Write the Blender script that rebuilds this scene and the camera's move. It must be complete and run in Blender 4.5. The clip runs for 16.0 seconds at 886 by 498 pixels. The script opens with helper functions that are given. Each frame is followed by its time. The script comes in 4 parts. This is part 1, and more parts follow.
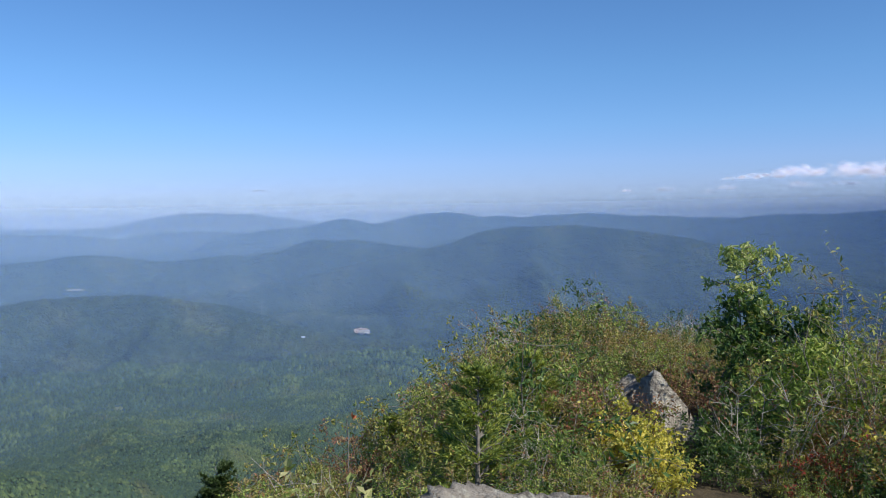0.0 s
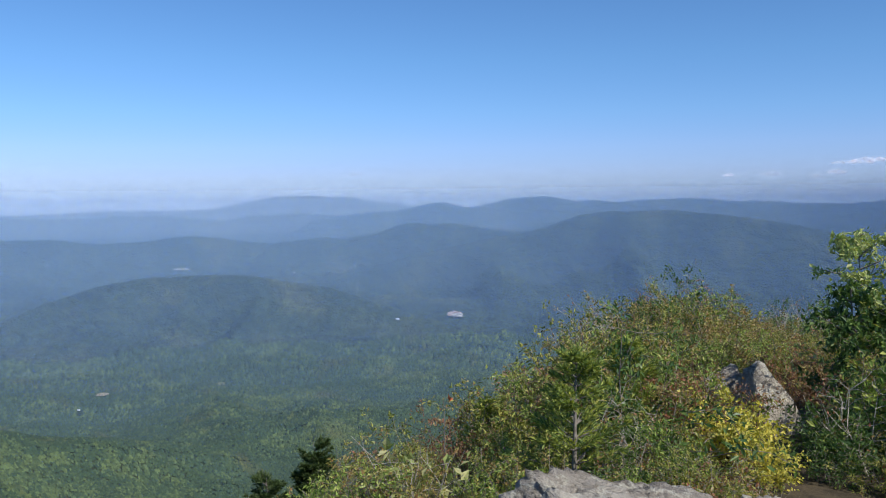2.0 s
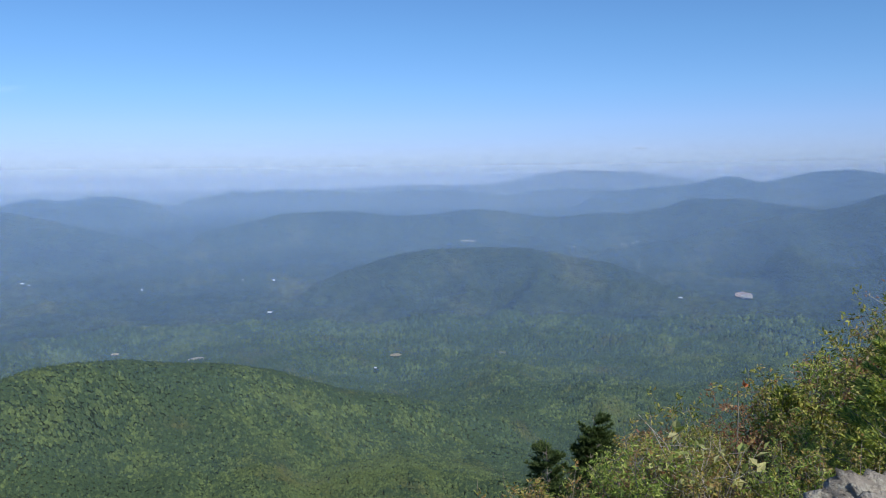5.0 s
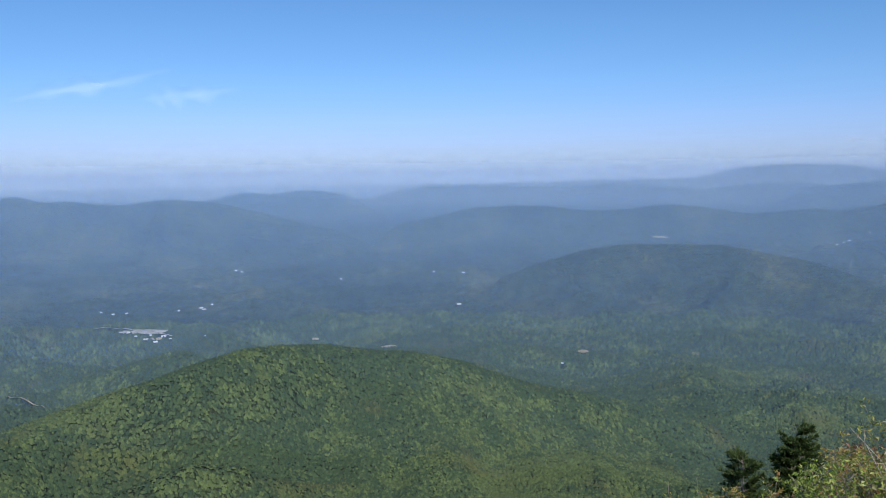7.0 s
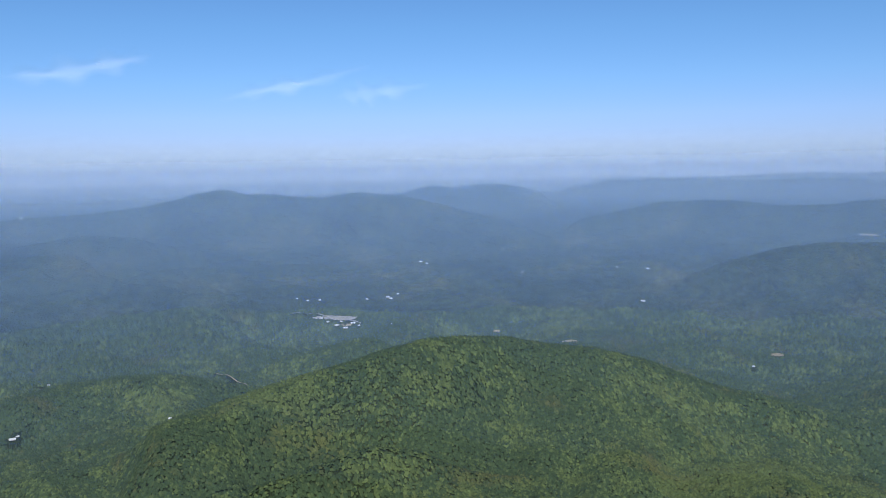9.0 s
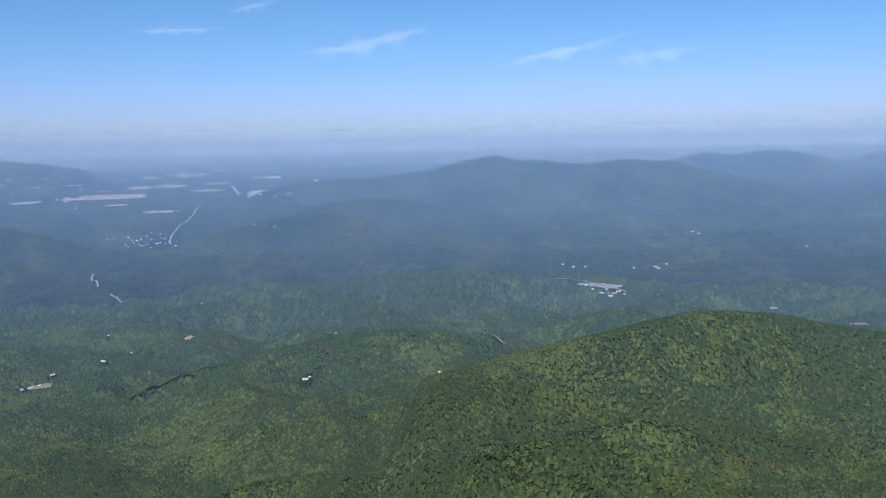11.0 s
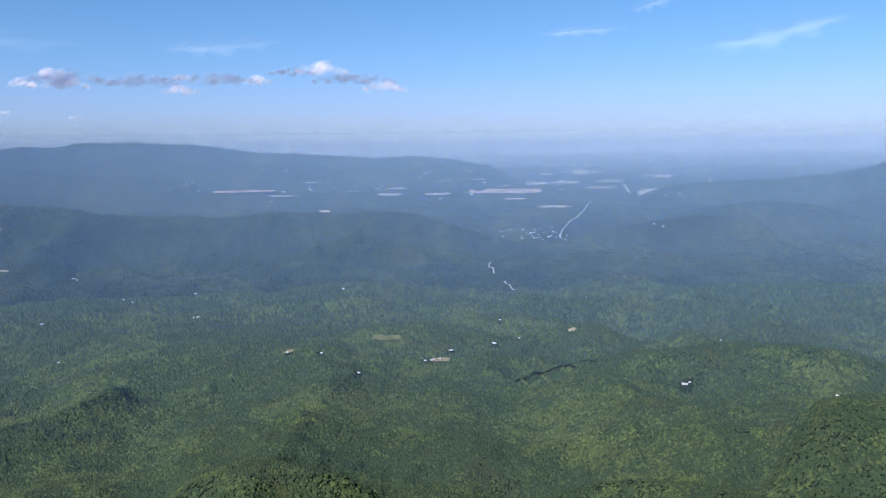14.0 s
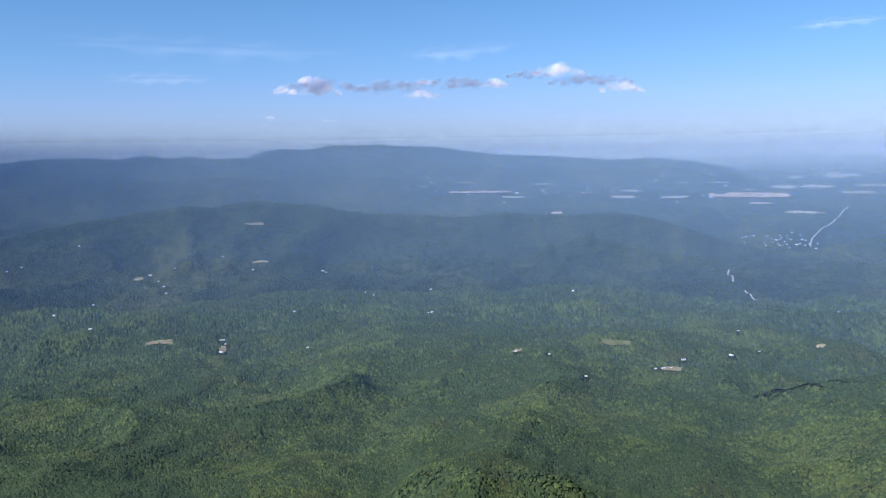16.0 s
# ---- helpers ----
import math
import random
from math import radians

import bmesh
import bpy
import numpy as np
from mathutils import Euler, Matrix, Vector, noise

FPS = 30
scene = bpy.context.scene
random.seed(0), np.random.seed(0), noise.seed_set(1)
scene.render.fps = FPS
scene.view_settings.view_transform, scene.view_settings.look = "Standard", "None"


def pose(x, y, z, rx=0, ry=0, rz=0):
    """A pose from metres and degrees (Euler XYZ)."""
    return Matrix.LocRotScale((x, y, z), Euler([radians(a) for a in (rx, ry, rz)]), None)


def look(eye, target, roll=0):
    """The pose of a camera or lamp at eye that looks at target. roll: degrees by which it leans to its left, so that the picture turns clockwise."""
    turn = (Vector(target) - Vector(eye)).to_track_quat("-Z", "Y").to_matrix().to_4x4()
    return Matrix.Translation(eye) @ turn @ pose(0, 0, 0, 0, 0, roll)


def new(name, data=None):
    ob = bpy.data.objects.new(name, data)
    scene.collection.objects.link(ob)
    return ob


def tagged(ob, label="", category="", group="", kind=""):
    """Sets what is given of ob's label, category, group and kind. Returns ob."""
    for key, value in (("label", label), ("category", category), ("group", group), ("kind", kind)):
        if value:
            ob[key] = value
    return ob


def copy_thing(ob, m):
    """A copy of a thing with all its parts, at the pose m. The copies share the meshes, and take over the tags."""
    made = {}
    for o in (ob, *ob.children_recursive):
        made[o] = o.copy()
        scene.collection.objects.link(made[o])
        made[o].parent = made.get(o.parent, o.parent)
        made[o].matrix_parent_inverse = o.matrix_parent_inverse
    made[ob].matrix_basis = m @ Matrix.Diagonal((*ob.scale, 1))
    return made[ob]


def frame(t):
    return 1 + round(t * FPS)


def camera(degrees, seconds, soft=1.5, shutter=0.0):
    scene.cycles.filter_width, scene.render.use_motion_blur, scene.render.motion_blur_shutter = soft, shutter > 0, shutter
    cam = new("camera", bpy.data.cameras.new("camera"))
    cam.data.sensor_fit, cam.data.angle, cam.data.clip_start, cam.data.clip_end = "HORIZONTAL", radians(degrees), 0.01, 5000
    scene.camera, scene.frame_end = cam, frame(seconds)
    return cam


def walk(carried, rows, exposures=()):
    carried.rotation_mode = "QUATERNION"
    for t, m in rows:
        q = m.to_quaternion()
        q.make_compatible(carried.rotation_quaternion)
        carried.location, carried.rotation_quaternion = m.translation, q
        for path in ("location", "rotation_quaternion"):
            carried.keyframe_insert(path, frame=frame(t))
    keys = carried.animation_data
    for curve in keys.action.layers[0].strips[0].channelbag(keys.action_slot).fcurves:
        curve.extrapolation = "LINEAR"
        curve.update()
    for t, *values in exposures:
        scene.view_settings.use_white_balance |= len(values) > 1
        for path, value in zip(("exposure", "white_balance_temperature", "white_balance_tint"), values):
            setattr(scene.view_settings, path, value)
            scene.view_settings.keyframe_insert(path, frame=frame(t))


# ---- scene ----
# ---- camera: seconds, x, y, turn to the left, tilt, roll ----
EYE = 1.6
PATH = [
    (0, 0.000, 0.00, 0.00, -2.37, -0.85), (0.5, -0.006, 0.00, 1.98, -2.41, -0.71), (1, -0.016, 0.00, 3.51, -2.77, -0.74),
    (1.5, -0.018, 0.00, 4.89, -3.23, -0.71), (2, -0.033, 0.00, 6.36, -3.38, -0.55), (2.5, -0.047, 0.00, 8.08, -3.38, -0.62),
    (3, -0.075, 0.00, 9.63, -3.60, -0.56), (3.5, -0.105, 0.00, 11.24, -3.92, -0.75), (4, -0.115, 0.00, 15.11, -4.12, -0.62),
    (4.5, -0.105, 0.00, 20.49, -4.60, -0.26), (5, -0.100, 0.00, 25.27, -4.91, -0.64), (7.5, -0.120, -0.01, 40.59, -5.02, -0.75),
    (8, -0.125, -0.01, 43.30, -4.88, -0.89), (10.5, -0.155, -0.04, 63.81, -7.06, -0.96), (11, -0.161, -0.04, 68.43, -7.36, -1.08),
    (11.5, -0.167, -0.04, 72.64, -7.37, -1.07), (12, -0.173, -0.05, 77.00, -7.45, -1.04), (12.5, -0.179, -0.06, 81.41, -7.63, -0.91),
    (13, -0.185, -0.06, 85.64, -7.70, -0.92), (13.5, -0.191, -0.07, 89.78, -7.52, -0.93), (14, -0.197, -0.07, 94.37, -7.07, -0.73),
    (14.5, -0.203, -0.07, 98.86, -6.74, -0.56), (15, -0.209, -0.08, 102.86, -6.58, -0.49), (15.5, -0.215, -0.09, 106.35, -6.51, -0.65),
    (16, -0.221, -0.09, 110.02, -6.75, -0.86),
]
cam = camera(55.26, 16.0, 1.0)
walk(cam, [(t, look((x, y, EYE), (x - math.sin(radians(a)) * math.cos(radians(p)), y + math.cos(radians(a)) * math.cos(radians(p)), EYE + math.sin(radians(p))), r)) for t, x, y, a, p, r in PATH],
     [(0, 0.32), (3.5, 0.27), (7.5, 0.12), (10.5, 0.08), (13, 0.2), (16, 0.36)])

# ---- world, sun and exposure ----
SUN_TURN, SUN_UP = 125.0, 41.0  # degrees clockwise from +y, and above the horizon
scene.cycles.transparent_max_bounces = 64
world = bpy.data.worlds.new("sky")
scene.world = world
world.use_nodes = True
wn, wl = world.node_tree.nodes, world.node_tree.links
sky = wn.new("ShaderNodeTexSky")
sky.sky_type, sky.sun_disc = "NISHITA", False
sky.sun_elevation, sky.sun_rotation = radians(SUN_UP), radians(SUN_TURN)
sky.altitude, sky.air_density, sky.dust_density, sky.ozone_density = 2600, 1.0, 0.1, 4.0
clear = wn.new("ShaderNodeMix")
clear.data_type, clear.blend_type = "RGBA", "MULTIPLY"
clear.inputs[0].default_value = 1.0
aim = wn.new("ShaderNodeSeparateXYZ")
wl.new(wn.new("ShaderNodeTexCoord").outputs["Generated"], aim.inputs[0])
depth = wn.new("ShaderNodeValToRGB")  # dulled by the haze towards the horizon
tints = ((0.0, (0.43, 0.475, 0.67, 1)), (0.03, (0.515, 0.54, 0.77, 1)), (0.06, (0.595, 0.645, 0.86, 1)), (0.10, (0.59, 0.735, 0.91, 1)), (0.16, (0.585, 0.79, 0.94, 1)), (0.34, (0.56, 0.80, 0.98, 1)))
while len(depth.color_ramp.elements) < len(tints):
    depth.color_ramp.elements.new(0.5)
for stop, (at_z, tint) in zip(depth.color_ramp.elements, tints):
    stop.position, stop.color = at_z, tint
wl.new(aim.outputs[2], depth.inputs[0])
wl.new(depth.outputs[0], clear.inputs[7])
wl.new(sky.outputs[0], clear.inputs[6])
wl.new(clear.outputs[2], wn["Background"].inputs[0])
wn["Background"].inputs[1].default_value = 0.118
sun = new("sun", bpy.data.lights.new("sun", "SUN"))
sun.data.energy, sun.data.angle, sun.data.color = 4.0, radians(0.53), (1.0, 0.95, 0.86)
to_sun = Vector((math.sin(radians(SUN_TURN)) * math.cos(radians(SUN_UP)), math.cos(radians(SUN_TURN)) * math.cos(radians(SUN_UP)), math.sin(radians(SUN_UP))))
sun.matrix_world = look(to_sun * 50, (0, 0, 0))


# ---- materials ----
class Mat:
    """A small node builder."""

    def __init__(self, name, rough=0.9):
        self.m = bpy.data.materials.new(name)
        self.m.use_nodes = True
        self.n, self.l = self.m.node_tree.nodes, self.m.node_tree.links
        self.b = self.n["Principled BSDF"]
        self.b.inputs["Roughness"].default_value = rough
        self.b.inputs["Specular IOR Level"].default_value = 0.25

    def node(self, kind, **inputs):
        x = self.n.new(kind)
        for k, v in inputs.items():
            self.put(x.inputs[int(k[1:]) if k[0] == "i" and k[1:].isdigit() else k.replace("_", " ")], v)
        return x

    def put(self, socket, v):
        if isinstance(v, bpy.types.NodeSocket):
            self.l.new(v, socket)
        else:
            socket.default_value = v

    def place(self):
        return self.node("ShaderNodeNewGeometry").outputs["Position"]

    def local(self):
        return self.node("ShaderNodeTexCoord").outputs["Object"]

    def noise(self, scale, detail=4.0, rough=0.55, vector=None, distort=0.0):
        x = self.node("ShaderNodeTexNoise", Scale=scale, Detail=detail, Roughness=rough, Distortion=distort)
        self.put(x.inputs["Vector"], vector or self.place())
        return x.outputs["Fac"]

    def ramp(self, fac, *stops):
        x = self.n.new("ShaderNodeValToRGB")
        e = x.color_ramp.elements
        while len(e) < len(stops):
            e.new(0.5)
        for k, (p, c) in enumerate(stops):
            e[k].position, e[k].color = p, (*c, 1) if not isinstance(c, (int, float)) else (c, c, c, 1)
        self.put(x.inputs[0], fac)
        return x.outputs[0]

    def mix(self, fac, a, b, how="MIX"):
        x = self.n.new("ShaderNodeMix")
        x.data_type, x.blend_type = "RGBA", how
        for s, v in ((0, fac), (6, a), (7, b)):
            self.put(x.inputs[s], (*v, 1) if isinstance(v, tuple) else v)
        return x.outputs[2]

    def math(self, op, a, b=0.0):
        x = self.n.new("ShaderNodeMath")
        x.operation = op
        self.put(x.inputs[0], a), self.put(x.inputs[1], b)
        return x.outputs[0]

    def bump(self, height, strength=0.4, distance=0.05):
        x = self.node("ShaderNodeBump", Strength=strength, Distance=distance, Height=height)
        self.l.new(x.outputs[0], self.b.inputs["Normal"])

    def colour(self, c):
        self.put(self.b.inputs["Base Color"], (*c, 1) if isinstance(c, tuple) else c)
        return self


def land_material():
    """Wooded land: dark green canopy, paler stands and browner slopes."""
    m = Mat("wooded_land", 0.95)
    stand = m.ramp(m.noise(0.004, 5), (0.36, (0.023, 0.041, 0.024)), (0.52, (0.040, 0.062, 0.029)), (0.68, (0.074, 0.088, 0.035)))
    split = m.node("ShaderNodeSeparateXYZ", i0=m.place())
    round_it = m.math("MULTIPLY", m.math("ARCTAN2", split.outputs[0], split.outputs[1]), 2600.0)
    flat = m.node("ShaderNodeVectorMath", i0=m.place(), i1=(1, 1, 0))
    flat.operation = "MULTIPLY"
    span = m.node("ShaderNodeVectorMath", i0=flat.outputs[0])
    span.operation = "LENGTH"
    slope = m.node("ShaderNodeCombineXYZ", i0=round_it, i1=m.math("MULTIPLY", split.outputs[2], 1.3), i2=m.math("MULTIPLY", span.outputs["Value"], 0.4)).outputs[0]
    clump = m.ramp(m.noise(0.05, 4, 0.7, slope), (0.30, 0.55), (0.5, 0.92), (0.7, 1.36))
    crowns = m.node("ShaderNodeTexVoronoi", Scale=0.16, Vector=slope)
    # lit crown tops and shaded gaps between them are painted into the colour
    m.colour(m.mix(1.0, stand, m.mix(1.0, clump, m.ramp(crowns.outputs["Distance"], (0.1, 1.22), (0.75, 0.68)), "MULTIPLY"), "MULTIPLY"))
    hollows = m.math("MULTIPLY", m.noise(0.011, 3, 0.55, slope, 0.6), 3.6)
    m.bump(m.math("ADD", hollows, m.math("SUBTRACT", m.noise(0.05, 3, 0.7, slope), m.math("MULTIPLY", crowns.outputs["Distance"], 0.35))), 1.0, 8.0)
    return m.m


def crown_material():
    m = Mat("tree_crowns", 0.85)
    each = m.node("ShaderNodeNewGeometry").outputs["Random Per Island"]
    tone = m.ramp(each, (0.0, (0.033, 0.058, 0.030)), (0.5, (0.043, 0.074, 0.034)), (0.85, (0.054, 0.088, 0.039)), (1.0, (0.074, 0.108, 0.046)))
    chance = m.math("ADD", m.noise(0.016, 5, 0.66, distort=0.8), m.math("ADD", m.math("MULTIPLY", m.math("SUBTRACT", each, 0.5), 0.16), m.math("MULTIPLY", m.math("SUBTRACT", m.noise(0.0042, 3, 0.5), 0.5), 0.75)))
    pale = m.ramp(chance, (0.50, 0.0), (0.66, 1.0))
    tone = m.mix(m.math("MULTIPLY", pale, 0.75), tone, m.mix(1.0, (0.100, 0.138, 0.046), m.ramp(each, (0.0, 0.75), (0.7, 0.98), (1.0, 1.25)), "MULTIPLY"))
    brown = m.ramp(m.math("ADD", m.noise(0.010, 4, 0.65, distort=0.4), m.math("MULTIPLY", m.math("SUBTRACT", each, 0.5), 0.12)), (0.58, 0.0), (0.72, 0.45))
    tone = m.mix(brown, tone, (0.090, 0.078, 0.032))
    m.colour(m.mix(0.55, tone, m.ramp(m.noise(0.55, 4, 0.7), (0.3, 0.5), (0.7, 1.5)), "MULTIPLY"))
    m.bump(m.noise(0.8, 3, 0.7), 0.8, 1.2)
    return m.m


def plain_material(name, dark, light, scale, rough=0.9, bump=0.3, distance=0.02):
    m = Mat(name, rough)
    m.colour(m.ramp(m.noise(scale, 5, 0.65), (0.3, dark), (0.7, light)))
    m.bump(m.noise(scale * 4, 4, 0.65), bump, distance)
    return m.m


def haze_material(density, foot, full, top, gone, tint):
    """A see-through sheet standing in for hazy air: it scatters its tint both ways and lets the rest through."""
    m = Mat("hazy_air")
    m.n.remove(m.b)
    z = m.node("ShaderNodeSeparateXYZ", i0=m.place()).outputs[2]
    low = m.node("ShaderNodeMapRange", i0=z, i1=foot, i2=full)
    low.interpolation_type = "SMOOTHSTEP"
    flat = m.node("ShaderNodeVectorMath", i0=m.place(), i1=(1, 1, 0))
    flat.operation = "MULTIPLY"
    span = m.node("ShaderNodeVectorMath", i0=flat.outputs[0])
    span.operation = "LENGTH"
    rise = m.math("DIVIDE", m.math("SUBTRACT", z, EYE), span.outputs["Value"])
    high = m.node("ShaderNodeMapRange", i0=rise, i1=top, i2=gone, i3=1.0, i4=0.0)
    thinning = m.math("POWER", high.outputs[0], 3.0)
    dense = m.math("MULTIPLY", m.math("MULTIPLY", low.outputs[0], thinning), density)
    facing = m.node("ShaderNodeCombineXYZ", i2=1.0).outputs[0]
    scatter = m.node("ShaderNodeAddShader", i0=m.node("ShaderNodeBsdfDiffuse", Color=tint, Normal=facing).outputs[0], i1=m.node("ShaderNodeBsdfTranslucent", Color=tint, Normal=facing).outputs[0])
    air = m.node("ShaderNodeMixShader", i0=dense, i1=m.node("ShaderNodeBsdfTransparent").outputs[0], i2=scatter.outputs[0])
    m.l.new(air.outputs[0], m.n["Material Output"].inputs[0])
    return m.m



# ---- the land: ridges round a valley, drawn together with distance ----
def reach(d):
    """Where a place d metres off stands in the model: the far land is drawn in, along the line of sight from the summit."""
    over = np.maximum(np.asarray(d, float) - 1500, 0)
    return np.minimum(d, 1500) + over / (1 + over / 3400)


TABLE = np.random.RandomState(5).rand(256, 256)


def lattice(x, y):
    """Smooth noise from 0 to 1."""
    i, j = np.floor(x).astype(int), np.floor(y).astype(int)
    u, v = x - i, y - j
    u, v = u * u * u * (u * (6 * u - 15) + 10), v * v * v * (v * (6 * v - 15) + 10)
    a, b, c, e = TABLE[i % 256, j % 256], TABLE[(i + 1) % 256, j % 256], TABLE[i % 256, (j + 1) % 256], TABLE[(i + 1) % 256, (j + 1) % 256]
    return (a * (1 - u) + b * u) * (1 - v) + (c * (1 - u) + e * u) * v


def spurs(x, y, size):
    """Branching crests and hollows, from -1 to 1."""
    wx, wy = x + 0.35 * size * lattice(x / size + 7, y / size), y + 0.35 * size * lattice(x / size, y / size + 31)
    total, amp = 0, 1.0
    for k in range(4):
        total = total + amp * (1 - 4 * np.abs(lattice(wx / size + 17 * k, wy / size + 5 * k) - 0.5))
        size, amp = size / 2.1, amp * 0.4
    return total / 1.4


RIDGES = []


def ridge(dist, near, far, bumpy, line):
    """A crest: how far off (at its first, and where two are given its last turn), breadth before and behind, height of its spurs, then (turn to the left, height angle) in degrees."""
    first, last = dist if isinstance(dist, tuple) else (dist, dist)
    turns = np.linspace(line[0][0], line[-1][0], 400)
    up = np.interp(turns, [p[0] for p in line], [p[1] for p in line])
    soft = np.hanning(9)
    up = np.convolve(np.pad(up, 4, "edge"), soft / soft.sum(), "valid")
    away = first + (last - first) * (turns - turns[0]) / (turns[-1] - turns[0])
    away = away * (1 + 0.05 * (lattice(turns * 0.11, turns * 0 + first * 0.013) - 0.5))
    x, y = -np.sin(np.radians(turns)) * away, np.cos(np.radians(turns)) * away
    along = np.concatenate([[0], np.cumsum(np.hypot(np.diff(x), np.diff(y)))])
    slant = np.arctan2(np.gradient(away), np.gradient(np.radians(turns)) * away)
    RIDGES.append((max(first, last), turns, up, away, along, slant, near, far, bumpy))


# far ranges
ridge(19000, 3000, 2500, 0, [(3, -1), (8, -0.6), (9.2, -0.25), (11.5, -0.05), (12.5, 0.2), (15, 0.28), (17, 0.28), (19.2, 0.0), (21.3, -0.5), (24, -0.6), (27, -0.75), (30, -1)])
ridge(13000, 2600, 2000, 150, [(-45, -0.3), (-27.5, -0.18), (-26.8, -0.18), (-25.6, -0.33), (-22, -0.31), (-19, -0.49), (-16.6, -0.5), (-15.9, -0.38), (-12.3, -0.26), (-9.7, -0.07), (-7.1, -0.14), (-5.2, -0.34), (-4.1, -0.18), (-2.6, -0.23), (-0.6, 0.14), (1.6, 0.06), (3.6, -0.44), (4.7, -0.6), (6.7, -0.13), (8.6, -0.62), (10.7, -0.85), (13.6, -1.1), (16, -1.4), (18, -2.2)])
ridge(17000, 2600, 2200, 70, [(14, -2.2), (17, -1.36), (20, -1.45), (21.5, -0.95), (23.8, -0.68), (25.4, -0.52), (27.4, -0.47), (29.9, -0.62), (32.2, -0.74), (38.1, -0.74), (39.1, -0.65), (40.3, -0.96), (42.1, -1.37), (45, -2.2)])
ridge(12000, 1800, 1500, 90, [(41, -2.4), (42.9, -1.8), (44.5, -1.45), (46.2, -1.06), (47.4, -1.0), (49.4, -1.27), (51.1, -1.08), (52.9, -1.5), (55, -1.75), (58, -2.3)])
ridge(12000, 1900, 1600, 120, [(88, -2.0), (92.4, -1.27), (93.8, -1.01), (96.3, -0.76), (98.8, -0.91), (101, -0.7), (103.3, -0.55), (105.5, -0.45), (107.8, -0.26), (110.1, 0.11), (113.9, 0.32), (117.6, 0.33), (118.7, 0.06), (121.5, 0.12), (122.8, -0.4), (124.9, -0.48), (126.3, -0.23), (127.7, -0.36), (129.3, -0.15), (130.8, -0.41), (132.8, -0.23), (135.6, -0.28), (137.4, -0.48), (150, -0.5)])
ridge(9000, 900, 800, 60, [(108, -3.0), (111, -2.2), (114, -1.9), (117.5, -1.75), (121, -1.9), (124, -1.6), (128, -1.9), (133, -1.7), (139, -2.0), (150, -2.4)])
# mountains round the valley
ridge((6800, 8600), 1250, 1200, 230, [(42, -4.5), (46, -3.6), (50, -2.45), (52.9, -1.75), (54.7, -1.56), (56.5, -1.46), (58.3, -1.77), (60.2, -1.67), (62, -1.45), (63.2, -1.47), (64.6, -1.14), (65.4, -1.13), (67.7, -1.62), (69.6, -2.07), (72.3, -2.36), (74.2, -2.54), (76.8, -2.52), (79.1, -2.87), (81.3, -3.55), (83.5, -4.4), (86, -5.6)])
ridge(7000, 800, 800, 90, [(-4, -3.6), (0.9, -2.32), (3.3, -2.05), (5.7, -1.6), (7.4, -1.67), (8.8, -1.54), (11, -2.3), (13, -2.6), (14.4, -2.5), (18, -2.83), (21, -2.38), (23, -2.21), (25.6, -2.5), (28.5, -2.62), (30.7, -2.32), (32.2, -2.22), (36, -2.34), (40, -3.2), (44, -3.9)])
ridge(7800, 420, 500, 30, [(96, -3.9), (98, -3.35), (100, -3.0), (101.5, -3.25), (103, -3.05), (105, -3.6), (107, -3.3), (109.5, -3.0), (112, -3.5), (115, -3.9)])
ridge(6300, 350, 350, 30, [(89.5, -5.0), (91.5, -4.2), (93.5, -3.75), (95, -3.9), (96.5, -3.7), (98.5, -4.3), (101, -4.9)])
ridge((5900, 5000), 1250, 1200, 230, [(-60, -4.6), (-40, -4.6), (-27.7, -4.49), (-24, -3.87), (-20, -2.66), (-17.6, -2.12), (-15.5, -1.66), (-13, -1.27), (-10.5, -1.02), (-8.6, -0.81), (-6.7, -0.93), (-4.5, -0.87), (-2.5, -1.22), (-0.6, -1.96), (0.9, -2.32), (3.2, -2.66), (7, -3.54), (10.8, -4.39), (15, -5.4), (20, -6.6), (25, -7.6)])
ridge((5600, 4300), 700, 800, 170, [(57, -6.6), (60.2, -5.89), (63.9, -5.48), (67.8, -4.85), (70.8, -4.03), (73.5, -3.78), (76.9, -4.25), (79.9, -5.09), (83.6, -5.87), (86.5, -6.64), (88.9, -7.57), (91, -8.6)])
ridge((3900, 4500), 600, 700, 170, [(86, -8.2), (88.9, -7.0), (91.2, -6.27), (94.4, -5.2), (96.3, -4.65), (98.2, -4.38), (102, -4.5), (106, -4.31), (108.6, -4.62), (109.8, -4.55), (113.2, -4.3), (116.9, -4.0), (118.5, -3.6), (122.6, -3.22), (125, -3.55), (127, -3.45), (131.3, -3.98), (134.6, -4.35), (137.7, -4.86), (145, -5.6)])
ridge((3300, 3900), 560, 650, 150, [(4, -8.8), (8, -7.9), (11, -6.9), (14.3, -5.8), (17.5, -5.25), (19.7, -4.86), (22.7, -4.74), (25.7, -4.86), (28.3, -5.2), (30.8, -5.93), (33.9, -6.99), (37, -8.2)])
ridge(4200, 380, 420, 60, [(33, -7.0), (36.5, -6.2), (40, -6.6), (43.5, -7.4), (48, -8.4)])
